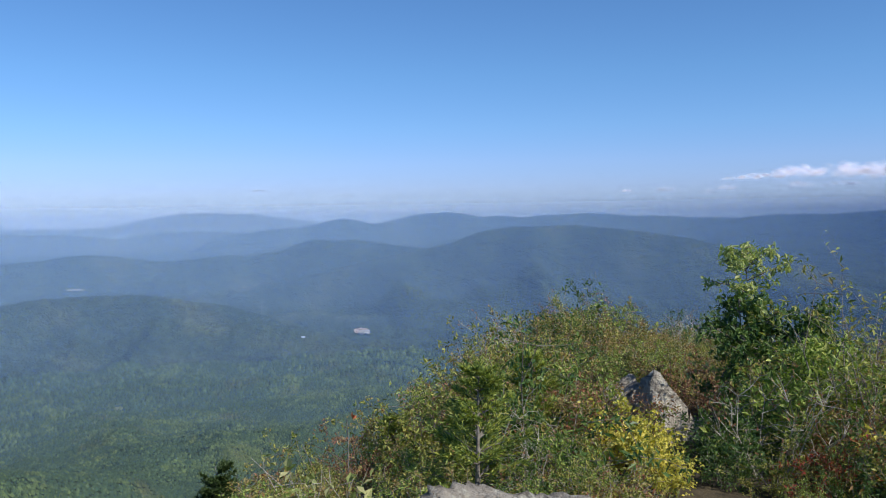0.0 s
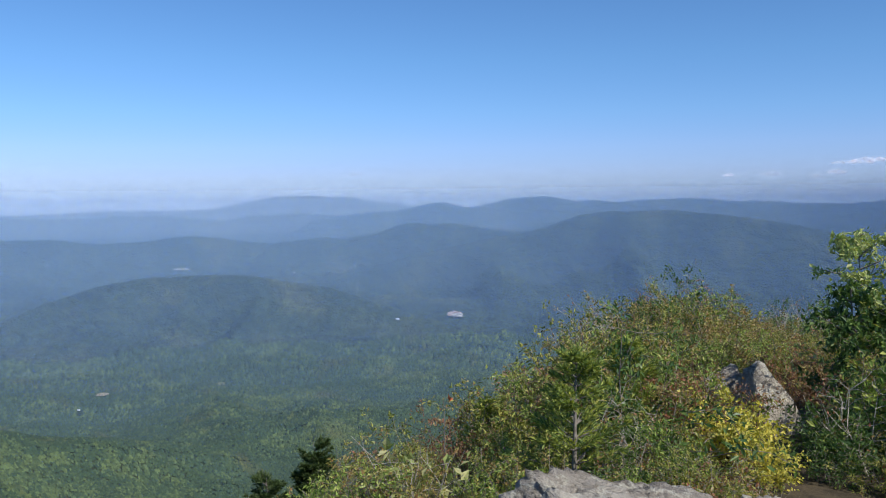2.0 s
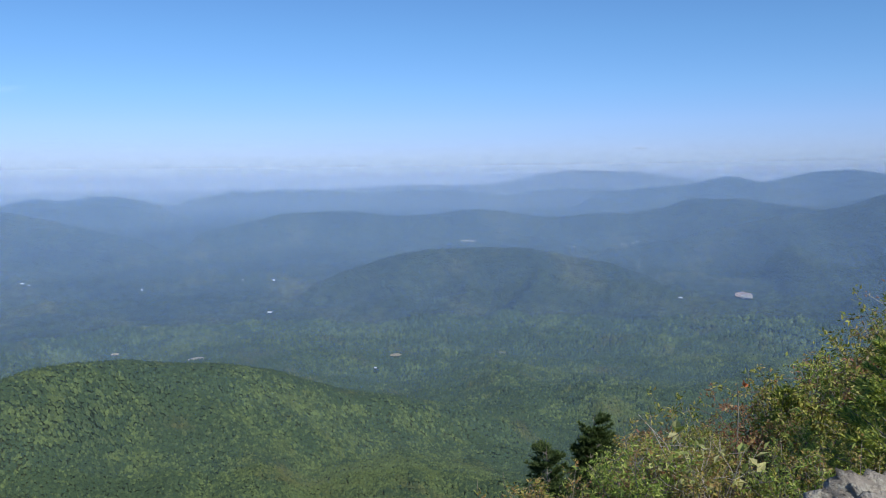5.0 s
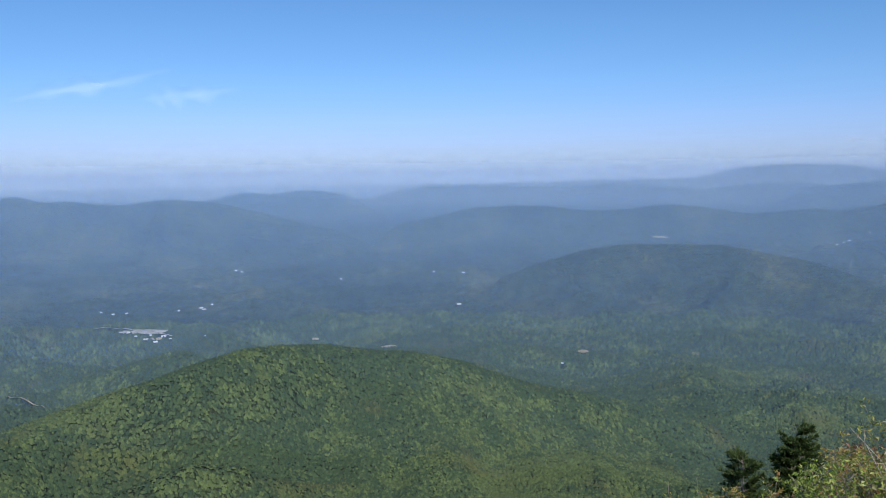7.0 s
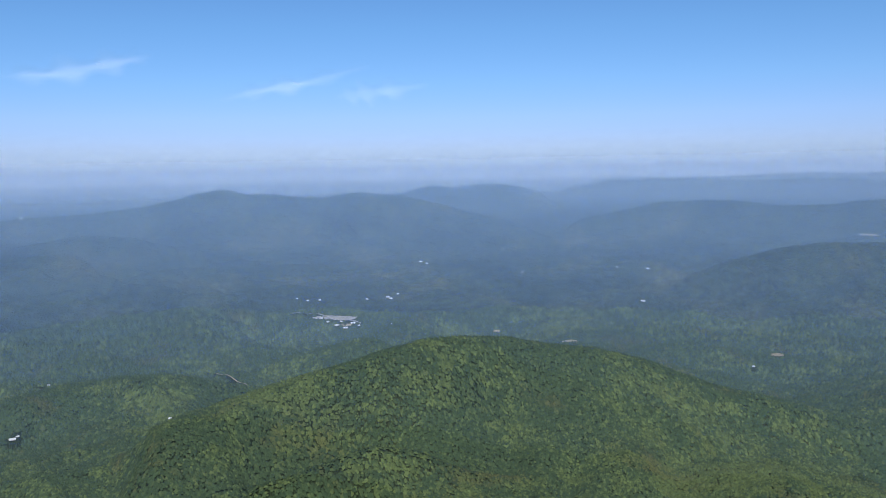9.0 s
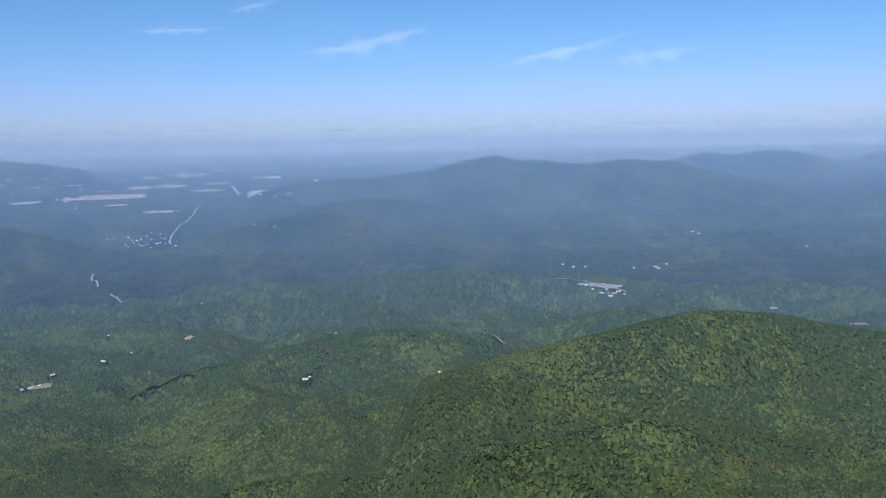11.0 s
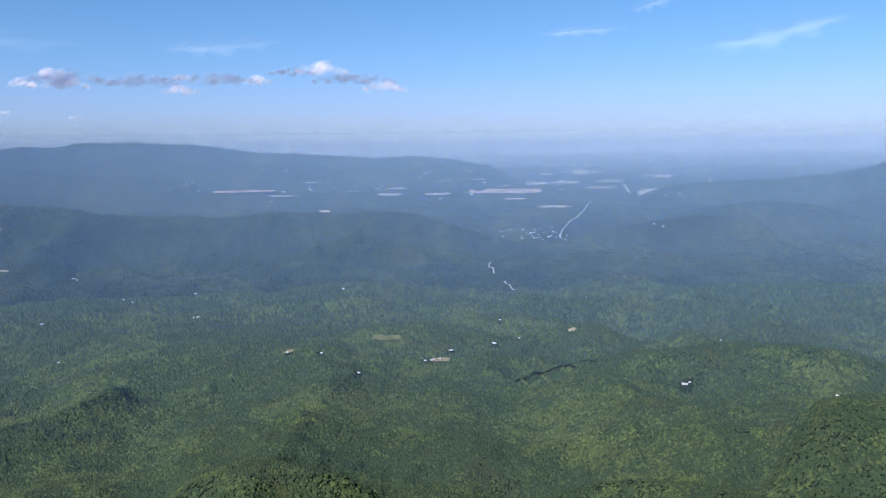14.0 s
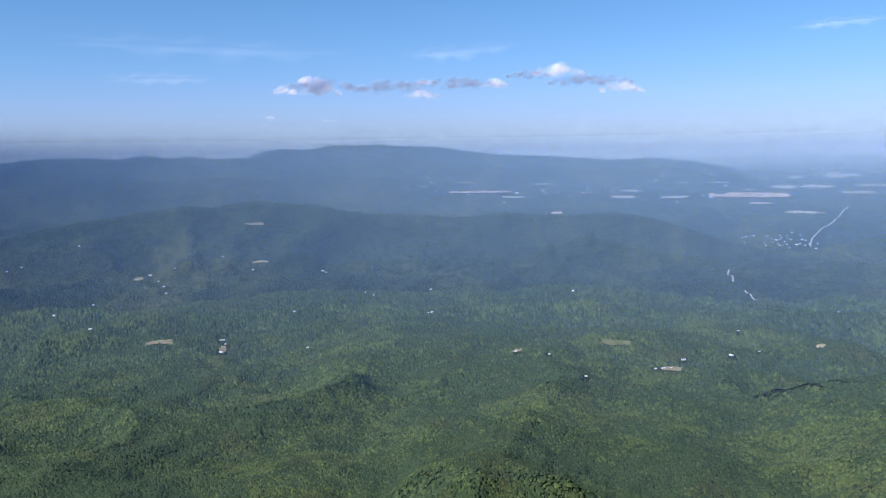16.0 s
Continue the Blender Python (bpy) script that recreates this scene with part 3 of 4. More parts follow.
def house(long, wide, wall_high):
    """A plain gabled house: walls, two-sided roof with eaves, and a chimney."""
    thing = new("house")
    hl, hw, ridge = long / 2, wide / 2, wall_high + wide * 0.32
    v = [(-hl, -hw, 0), (hl, -hw, 0), (hl, hw, 0), (-hl, hw, 0), (-hl, -hw, wall_high), (hl, -hw, wall_high), (hl, hw, wall_high), (-hl, hw, wall_high), (-hl, 0, ridge), (hl, 0, ridge)]
    f = [(0, 1, 5), (0, 5, 4), (2, 3, 7), (2, 7, 6), (1, 2, 6), (1, 6, 5), (5, 6, 9), (3, 0, 4), (3, 4, 7), (4, 8, 7)]
    walls = new("wall", mesh_of("wall", v, f, wall_paint))
    o, e = hl * 1.08, hw * 1.15
    low = wall_high - 0.15 * hw * 0.64
    v = [(-o, -e, low), (o, -e, low), (o, 0, ridge), (-o, 0, ridge), (o, e, low), (-o, e, low)]
    v += [(x, y, z + 0.35) for x, y, z in v]
    f = [(0, 1, 2, 3), (3, 2, 4, 5), (6, 9, 8, 7), (9, 11, 10, 8), (0, 6, 7, 1), (5, 4, 10, 11), (1, 7, 8, 2), (2, 8, 10, 4), (0, 3, 9, 6), (3, 5, 11, 9)]
    roof = new("roof", mesh_of("roof", v, f, roof_metal))
    c, t = 0.5, ridge + 1.2
    v = [(x * c + hl * 0.4, y * c, z) for z in (wall_high, t) for x, y in ((-1, -1), (1, -1), (1, 1), (-1, 1))]
    chimney = new("chimney", mesh_of("chimney", v, [(0, 1, 5, 4), (1, 2, 6, 5), (2, 3, 7, 6), (3, 0, 4, 7), (4, 5, 6, 7)], pale_soil))
    for p in (walls, roof, chimney):
        p.parent = thing
    return tagged(thing, "white house with a pale roof in the woods", "house", "houses in the valley")


def settle():
    """Houses along the valley: turn, height angle, how large."""
    first = house(15, 9, 4)
    hall = house(27, 12, 5)
    tagged(hall, "long white building with a pale metal roof", "building", "large buildings in the valley")
    spots = [(56.6, -10.35, 1), (57.1, -10.65, 1), (57.7, -10.45, 1), (58.3, -10.2, 0), (58.7, -9.95, 0), (56.2, -10.5, 0), (57.4, -10.2, 0), (51.5, -6.4, 1), (51.9, -6.3, 1), (53.5, -8.47, 0), (54.0, -8.75, 1), (54.2, -8.65, 1), (54.0, -10.5, 0), (55.6, -8.76, 0), (58.8, -8.7, 0), (59.6, -8.73, 0), (60.3, -8.54, 0), (47.5, -4.5, 0), (45.0, -7.1, 0), (68.8, -15.8, 0), (78.1, -15.9, 1), (77.8, -15.8, 0), (75.9, -12.9, 0), (89.2, -13.2, 0), (90.5, -12.0, 0), (90.9, -13.6, 1), (93.9, -14.05, 1), (95.2, -14.65, 1), (95.7, -14.7, 0), (94.7, -14.55, 0)]
    spots += [(84.9, -10.4, 0), (84.6, -10.42, 0), (79.7, -5.65, 0), (80.3, -5.45, 0), (81.0, -5.4, 0), (101.2, -9.7, 0), (102.8, -13.95, 0), (105.1, -13.8, 0), (111.1, -11.18, 1), (110.8, -11.1, 0), (114.8, -9.88, 0), (115.4, -9.66, 0), (118.2, -8.13, 1), (118.0, -8.2, 0), (119.4, -13.2, 0), (120.2, -10.75, 0), (122.8, -7.92, 0), (124.7, -6.92, 0), (125.0, -12.4, 1), (125.1, -13.15, 1), (124.8, -12.65, 0), (128.4, -9.08, 0), (128.5, -8.64, 0), (129.3, -7.86, 1), (128.8, -8.3, 0), (132.8, -9.5, 0), (133.4, -5.8, 0), (136.7, -6.92, 0), (137.5, -7.1, 0), (100.3, -15.4, 0)]
    spots += [(9.5, -8.17, 1), (9.7, -4.0, 0), (11.2, -4.0, 0), (12.3, -4.5, 0), (13.0, -4.75, 0), (13.3, -4.7, 0), (12.6, -4.62, 0), (16.4, -4.85, 0), (30.0, -12.95, 0), (37.0, -8.97, 1), (36.7, -6.85, 1), (38.7, -6.75, 0), (31.5, -3.9, 0), (39.7, -3.4, 0), (46.3, -5.46, 0), (34.3, -2.3, 0), (87.2, -6.35, 1), (87.8, -5.8, 0), (88.4, -6.1, 1), (86.0, -6.25, 0), (89.1, -6.3, 0), (91.9, -5.95, 0), (90.2, -5.9, 0), (86.9, -6.0, 1), (88.0, -6.4, 0), (87.5, -5.6, 0), (85.3, -5.8, 0), (112.3, -1.5, 0), (117.5, -1.5, 0), (123.8, -2.4, 0)]
    spots += [(127.0, -2.1, 0)]
    rng = np.random.RandomState(3)
    for _ in range(80):
        a, e = rng.uniform(76, 112), rng.uniform(-3.9, -1.6)
        if lattice(np.array([a * 0.45]), np.array([e * 3.0]))[0] > 0.5:
            spots.append((a, e, rng.rand() < 0.6))
    for _ in range(36):
        spots.append((rng.normal(100.5, 4.2), -2.8 + 0.3 * rng.normal(), rng.rand() < 0.3))
    for _ in range(26):
        spots.append((rng.normal(87.8, 1.3), rng.normal(-6.05, 0.22), 0))
    for _ in range(4):
        spots.append((rng.uniform(99, 138), rng.uniform(-13, -7.5), 0))
    for a, e, big in spots:
        d = fits(a, e)
        k = float(reach(d) / d) * (1.0 + 0.3 * rng.rand()) * max(1.0, d / 5500) * (0.30 if d < 2200 else 0.46 if d < 7000 else 0.45)
        x, y, z = world_point(np.float64(a), d, float(ground_z(np.array([a]), np.array([d]))[0]) + 3.0)
        m = Matrix.LocRotScale((x, y, z), Euler((0, 0, radians(a + rng.uniform(-50, 50)))), None) @ Matrix.Diagonal((k, k, k, 1))
        made = copy_thing(hall if big else first, m)
        made.scale = (k, k, k)
        CLEARINGS.append((a, d - 6, 7 + 4 * big, 14))
    for ob in (first, hall):
        for o in list(ob.children) + [ob]:
            bpy.data.objects.remove(o)


settle()
woods()


# ---- haze that thickens with distance, built as see-through shells ----
HAZE_RINGS = [900, 1050, 1200, 1350, 1500, 1650, 1800, 2000, 2250, 2550, 2900, 3300, 3800, 4700, 5900, 7200, 8400, 9800, 11400, 13500, 16500, 21000]
for near, far in zip(HAZE_RINGS, HAZE_RINGS[1:] + [30000]):
    a = np.arange(0, 360, 1.5)
    wob = near * (1 + 0.01 * np.sin(np.radians(a * 3 + near)))
    k = reach(near) / near
    levels = [np.full_like(a, v) for v in (-600.0, near * math.tan(radians(3.1)))]
    verts = np.concatenate([world_point(a, wob, v) for v in levels])
    # the haze colour is painted in: tints chosen paler for farther shells
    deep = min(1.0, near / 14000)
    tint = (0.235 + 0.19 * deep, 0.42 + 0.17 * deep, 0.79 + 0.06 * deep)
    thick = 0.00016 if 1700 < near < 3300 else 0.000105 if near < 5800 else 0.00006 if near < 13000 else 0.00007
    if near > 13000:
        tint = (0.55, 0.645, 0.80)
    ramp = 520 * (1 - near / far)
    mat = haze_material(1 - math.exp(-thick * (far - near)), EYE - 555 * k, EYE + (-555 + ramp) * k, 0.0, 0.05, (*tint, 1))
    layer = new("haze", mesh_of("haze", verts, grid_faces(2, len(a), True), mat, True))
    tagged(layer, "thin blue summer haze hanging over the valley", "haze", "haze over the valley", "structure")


# ---- clouds ----
def cloud_material(name, colour, density):
    m = Mat(name)
    m.n.remove(m.b)
    soft = m.ramp(m.noise(0.022, 3, 0.5), (0.38, 0.35), (0.62, 1.0))
    both = m.node("ShaderNodeAddShader", i0=m.node("ShaderNodeBsdfDiffuse", Color=(*colour, 1)).outputs[0], i1=m.node("ShaderNodeBsdfTranslucent", Color=(*colour, 1)).outputs[0])
    out = m.node("ShaderNodeMixShader", i0=m.math("MULTIPLY", soft, density), i1=m.node("ShaderNodeBsdfTransparent").outputs[0], i2=both.outputs[0])
    m.l.new(out.outputs[0], m.n["Material Output"].inputs[0])
    return m.m


def sky_point(turn, up, far):
    return np.array([-math.sin(radians(turn)), math.cos(radians(turn)), math.tan(radians(up))]) * far + (0, 0, EYE)


def ball(rows=7, cols=12):
    u, v = np.meshgrid(np.linspace(0.02, np.pi - 0.02, rows), np.arange(cols) * 2 * np.pi / cols, indexing="ij")
    return np.stack([np.sin(u) * np.cos(v), np.sin(u) * np.sin(v), np.cos(u)], -1).reshape(-1, 3), grid_faces(rows, cols, True)


def cumulus(puffs, material, seed, label):
    """Fair-weather clouds of many soft puffs over a flat base; each is turn, height angle, half breadth and half height in degrees."""
    rng = np.random.RandomState(seed)
    shape, face = ball(5, 8)
    far = 4300.0
    deg = far * 0.01745
    for turn, up, wide, tall in puffs:
        wide, tall = wide * 1.45, tall * 1.3
        verts, faces = [], []
        for k in range(int(8 + 6 * wide / tall)):
            u, v = rng.uniform(-1, 1), rng.uniform(0, 1)
            v *= 1 - 0.8 * u * u
            c = sky_point(turn + wide * u * 0.85, up + tall * (v * 1.3 - 0.5), far + rng.uniform(-0.4, 0.4) * wide * deg)
            r = deg * tall * rng.uniform(0.45, 0.8) * (1 - 0.5 * abs(u))
            lump = 1 + 0.14 * np.sin(shape[:, :1] * 5 + k) * np.sin(shape[:, 1:2] * 6 + 2 * k) * np.sin(shape[:, 2:] * 5 + seed)
            for size in (1.1, 0.7):
                faces.append(face + sum(len(x) for x in verts))
                verts.append(shape * lump * (r * 1.9 * size, r * 1.6 * size, r * size) + c)
        ob = new("cloud", mesh_of("cloud", np.concatenate(verts), np.concatenate(faces), material, True))
        tagged(ob, label, "cloud", "clouds")


def cirrus(line, breadth, material, seed):
    """A thin wind-drawn streak of ice cloud."""
    n, across = 40, 7
    t = np.linspace(0, len(line) - 1, n)
    a, e = np.interp(t, range(len(line)), [p[0] for p in line]), np.interp(t, range(len(line)), [p[1] for p in line])
    w = breadth * np.sin(np.pi * np.linspace(0.03, 0.97, n)) ** 0.7 * (0.8 + 0.3 * np.sin(np.arange(n) * 0.7 + seed))
    verts = [[sky_point(a[i] + 0.5 * s * w[i], e[i] + s * w[i], 4550 + 25 * math.cos(s * 3)) for i in range(n)] for s in np.linspace(-1, 1, across)]
    ob = new("cloud", mesh_of("cloud", np.array(verts).reshape(-1, 3), grid_faces(across, n, False), material, True))
    thick = np.outer(np.cos(np.linspace(-1, 1, across) * np.pi / 2) ** 1.5, np.sin(np.linspace(0, 1, n) * np.pi))
    ob.data.attributes.new("thickness", "FLOAT", "POINT").data.foreach_set("value", thick.ravel().astype(np.float32))
    return tagged(ob, "thin white streak of high cirrus cloud", "cloud", "clouds")


# the darker grey copy carries the shade of cloud undersides in its colour
white_cloud, shaded_cloud, far_cloud = cloud_material("white_cloud", (0.68, 0.65, 0.68), 0.075), cloud_material("shaded_cloud", (0.34, 0.36, 0.45), 0.075), cloud_material("far_cloud", (0.7, 0.69, 0.73), 0.045)
ice = Mat("ice_cloud")
ice.n.remove(ice.b)
stretch = ice.node("ShaderNodeMapping", Vector=ice.place(), Scale=(0.004, 0.004, 0.013))
thin = ice.ramp(ice.noise(1.0, 6, 0.65, stretch.outputs[0], 0.6), (0.25, 0.0), (0.85, 0.26))
body = ice.n.new("ShaderNodeAttribute")
body.attribute_name = "thickness"
thin = ice.math("MULTIPLY", thin, body.outputs["Fac"])
both = ice.node("ShaderNodeAddShader", i0=ice.node("ShaderNodeBsdfDiffuse", Color=(0.95, 0.95, 1, 1)).outputs[0], i1=ice.node("ShaderNodeBsdfTranslucent", Color=(0.95, 0.95, 1, 1)).outputs[0])
ice.l.new(ice.node("ShaderNodeMixShader", i0=thin, i1=ice.node("ShaderNodeBsdfTransparent").outputs[0], i2=both.outputs[0]).outputs[0], ice.n["Material Output"].inputs[0])

cumulus([(-20.6, 2.1, 1.1, 0.16), (-22.6, 2.25, 1.2, 0.3), (-25.2, 2.3, 1.4, 0.36), (-27.5, 2.3, 1.6, 0.4), (-30, 2.4, 1.6, 0.4)], white_cloud, 1, "bright white cumulus bank low over the mountains")
cumulus([(-18.6, 1.45, 0.5, 0.16), (-19.2, 2.0, 0.8, 0.1), (-22.6, 1.5, 0.9, 0.14), (-25.4, 1.5, 1.0, 0.13), (-14.8, 1.42, 0.5, 0.14), (-12.2, 1.35, 0.35, 0.09), (-17.4, 1.2, 0.3, 0.1)], far_cloud, 2, "small pale clouds low on the horizon")
cumulus([(12.2, 1.7, 0.35, 0.06), (6.6, 1.35, 0.45, 0.05), (3.9, 0.95, 0.3, 0.06)], far_cloud, 3, "tiny pale clouds above far ridges")
cumulus([(102.2, 4.95, 1.3, 0.33), (98.1, 3.75, 1.2, 0.3), (111.1, 3.6, 1.0, 0.22), (118.4, 4.55, 0.8, 0.25), (117.9, 3.9, 1.0, 0.26), (120.3, 3.9, 0.6, 0.26), (106.4, 4.2, 0.7, 0.22), (111.0, 4.4, 0.5, 0.13)], white_cloud, 4, "white cumulus puffs in a drifting row")
cumulus([(100.2, 4.3, 2.2, 0.3), (104.2, 4.75, 1.3, 0.2), (109.5, 4.3, 2.6, 0.3), (113.5, 4.1, 1.8, 0.36), (118.0, 4.25, 1.8, 0.42)], shaded_cloud, 5, "shaded grey undersides of drifting cumulus")
cumulus([(117.5, 1.9, 0.35, 0.08), (121.3, 2.2, 0.2, 0.1)], far_cloud, 6, "tiny pale clouds above a far ridge")
for k, (line, w) in enumerate([([(65.0, 4.66), (62.5, 5.3), (59, 5.9), (55.0, 6.95)], 0.5), ([(57.5, 4.9), (55.4, 5.2), (51.0, 5.7)], 0.65), ([(78.2, 5.85), (75, 6.1), (71.3, 6.9), (68.8, 7.5)], 0.65), ([(82.2, 8.3), (80.7, 8.7), (78.5, 9.2)], 0.35), ([(131.8, 4.6), (128.2, 4.7), (124.6, 4.7)], 0.35), ([(112.6, 6.2), (109.2, 6.35), (104.5, 6.8)], 0.5), ([(134.5, 6.9), (125, 6.6), (115.5, 6.35)], 0.7), ([(88, 7.0), (85.5, 7.2), (82, 7.3)], 0.3)]):
    cirrus(line, w * 1.5, ice.m, k)


# ---- rocks and plants on the summit ----
def part(name, mesh, parent, label=""):
    ob = new(name, mesh)
    ob.parent = parent
    return tagged(ob, label)


def leaf_material(name, *tones, glow=0.34, rough=0.55):
    """Leaves: each one its own tone, paler along the edge of drying, light shining through."""
    m = Mat(name, rough)
    each = m.node("ShaderNodeNewGeometry").outputs["Random Per Island"]
    tone = m.ramp(each, *[(k / max(1, len(tones) - 1), c) for k, c in enumerate(tones)])
    tone = m.mix(0.5, tone, m.ramp(m.noise(38.0, 3, 0.6, m.local()), (0.3, 0.7), (0.7, 1.5)), "MULTIPLY")
    m.colour(tone)
    m.b.inputs["Specular IOR Level"].default_value = 0.3
    through_leaf = m.node("ShaderNodeBsdfTranslucent", Color=m.mix(1.0, tone, (1.25, 1.3, 0.55), "MULTIPLY"))
    out = m.node("ShaderNodeMixShader", i0=glow, i1=m.b.outputs[0], i2=through_leaf.outputs[0])
    m.l.new(out.outputs[0], m.n["Material Output"].inputs[0])
    return m.m


bark_grey = plain_material("grey_twig_bark", (0.10, 0.085, 0.07), (0.30, 0.27, 0.23), 22, 0.9, 0.5, 0.004)
bark_pale = plain_material("bleached_dead_wood", (0.30, 0.27, 0.23), (0.52, 0.48, 0.42), 25, 0.9, 0.5, 0.004)
bark_red = plain_material("reddish_twig_bark", (0.09, 0.045, 0.035), (0.21, 0.12, 0.09), 25, 0.9, 0.4, 0.004)
leaf_green = leaf_material("olive_green_leaves", (0.075, 0.11, 0.025), (0.16, 0.20, 0.045), (0.27, 0.29, 0.065), (0.44, 0.41, 0.12), (0.2, 0.15, 0.06))
leaf_mixed = leaf_material("turning_leaves", (0.085, 0.11, 0.03), (0.2, 0.22, 0.05), (0.36, 0.31, 0.09), (0.25, 0.13, 0.06), (0.45, 0.40, 0.17))
leaf_brown = leaf_material("red_brown_leaves", (0.12, 0.075, 0.05), (0.28, 0.16, 0.09), (0.36, 0.14, 0.09), (0.22, 0.19, 0.07), (0.45, 0.33, 0.2))
leaf_yellow = leaf_material("bright_yellow_leaves", (0.36, 0.36, 0.07), (0.58, 0.51, 0.09), (0.7, 0.59, 0.14), (0.3, 0.33, 0.07))
leaf_dark = leaf_material("dark_glossy_leaves", (0.040, 0.085, 0.029), (0.081, 0.143, 0.040), (0.151, 0.224, 0.061), rough=0.35)
leaf_fresh = leaf_material("fresh_green_leaves", (0.08, 0.13, 0.03), (0.17, 0.25, 0.05), (0.28, 0.36, 0.08), (0.46, 0.48, 0.15))
leaf_sapling = leaf_material("pale_green_leaves", (0.14, 0.2, 0.06), (0.27, 0.34, 0.11), (0.42, 0.46, 0.18), (0.54, 0.54, 0.27))
leaf_pale = leaf_material("pale_drying_leaves", (0.22, 0.27, 0.08), (0.40, 0.42, 0.18), (0.50, 0.46, 0.24), (0.16, 0.20, 0.05))
leaf_red = leaf_material("scarlet_leaves", (0.20, 0.03, 0.02), (0.36, 0.07, 0.045), (0.16, 0.10, 0.04), (0.10, 0.13, 0.03))
needle = leaf_material("fir_needles", (0.085, 0.135, 0.045), (0.16, 0.22, 0.06), (0.31, 0.36, 0.085), (0.48, 0.48, 0.11))
needle_dark = leaf_material("dark_fir_needles", (0.03, 0.055, 0.02), (0.055, 0.09, 0.03), (0.1, 0.14, 0.045))


def rock_material():
    m = Mat("lichened_rock", 0.93)
    p = m.local()
    base = m.ramp(m.noise(3.0, 7, 0.62, p), (0.28, (0.18, 0.155, 0.125)), (0.5, (0.38, 0.34, 0.285)), (0.72, (0.58, 0.54, 0.46)))
    lichen = m.ramp(m.noise(11.0, 5, 0.7, p), (0.52, 0.0), (0.60, 1.0))
    base = m.mix(m.math("MULTIPLY", lichen, 0.55), base, (0.62, 0.60, 0.49))
    black = m.ramp(m.noise(5.0, 6, 0.7, p, 0.7), (0.54, 0.0), (0.64, 0.85))
    m.colour(m.mix(black, base, (0.055, 0.052, 0.05)))
    streak = m.node("ShaderNodeMapping", Vector=p, Scale=(2.2, 2.2, 9.0), Rotation=(0.7, 0.5, 0))
    m.bump(m.math("ADD", m.noise(1.0, 8, 0.7, streak.outputs[0], 0.4), m.math("MULTIPLY", m.noise(30, 5, 0.7, p), 0.4)), 1.0, 0.09)
    return m.m


rock_mat = rock_material()


def rock(label, place, size, seed, turn=0.0, tilt=(0, 0), sharp=0.55, planes=()):
    """A weathered boulder: a block cut by slanting planes, then roughened."""
    rng = np.random.RandomState(seed)
    v, f = ball(64, 110)
    cuts = rng.normal(size=(11, 3))
    cuts /= np.linalg.norm(cuts, axis=1)[:, None]
    reach_out = np.ones(len(v)) * 1.25
    for c in cuts:
        along = v @ c
        reach_out = np.minimum(reach_out, np.where(along > 0.05, rng.uniform(sharp, 0.95) / np.maximum(along, 0.05), 9))
    for x, y, z, far in planes:
        along = v @ (np.array((x, y, z)) / math.sqrt(x * x + y * y + z * z))
        reach_out = np.minimum(reach_out, np.where(along > 0.02, far / np.maximum(along, 0.02), 9))
    w = v * reach_out[:, None]
    fine = [noise.fractal(Vector(p) * 2.3 + Vector((seed, 0, 0)), 0.8, 2.1, 6) for p in w]
    crack = np.array([noise.fractal(Vector((p[0], p[1], p[2] * 3)) * 3.1 + Vector((0, seed, 0)), 0.6, 2.2, 5) for p in w])
    w = w * (1 + 0.09 * np.array(fine) - 0.075 * np.maximum(0, 0.22 - np.abs(crack)) / 0.22)[:, None] * size
    ob = new("rock", mesh_of("rock", w, f, rock_mat, True))
    ob.matrix_world = pose(*place, *tilt, turn)
    return tagged(ob, label, "rock", "rocks on the summit")


def tube(points, radii, sides=5):
    """Corners and faces of a tapering stem."""
    p = np.asarray(points, float)
    t = np.gradient(p, axis=0)
    t /= np.linalg.norm(t, axis=1)[:, None] + 1e-9
    ref = np.where(np.abs(t[:, 2:3]) > 0.9, np.array([[1.0, 0, 0]]), np.array([[0, 0, 1.0]]))
    a = np.cross(t, ref)
    a /= np.linalg.norm(a, axis=1)[:, None] + 1e-9
    b = np.cross(t, a)
    g = np.arange(sides) * 2 * np.pi / sides
    v = p[:, None] + np.asarray(radii)[:, None, None] * (np.cos(g)[None, :, None] * a[:, None] + np.sin(g)[None, :, None] * b[:, None])
    return v.reshape(-1, 3), grid_faces(len(p), sides, True)


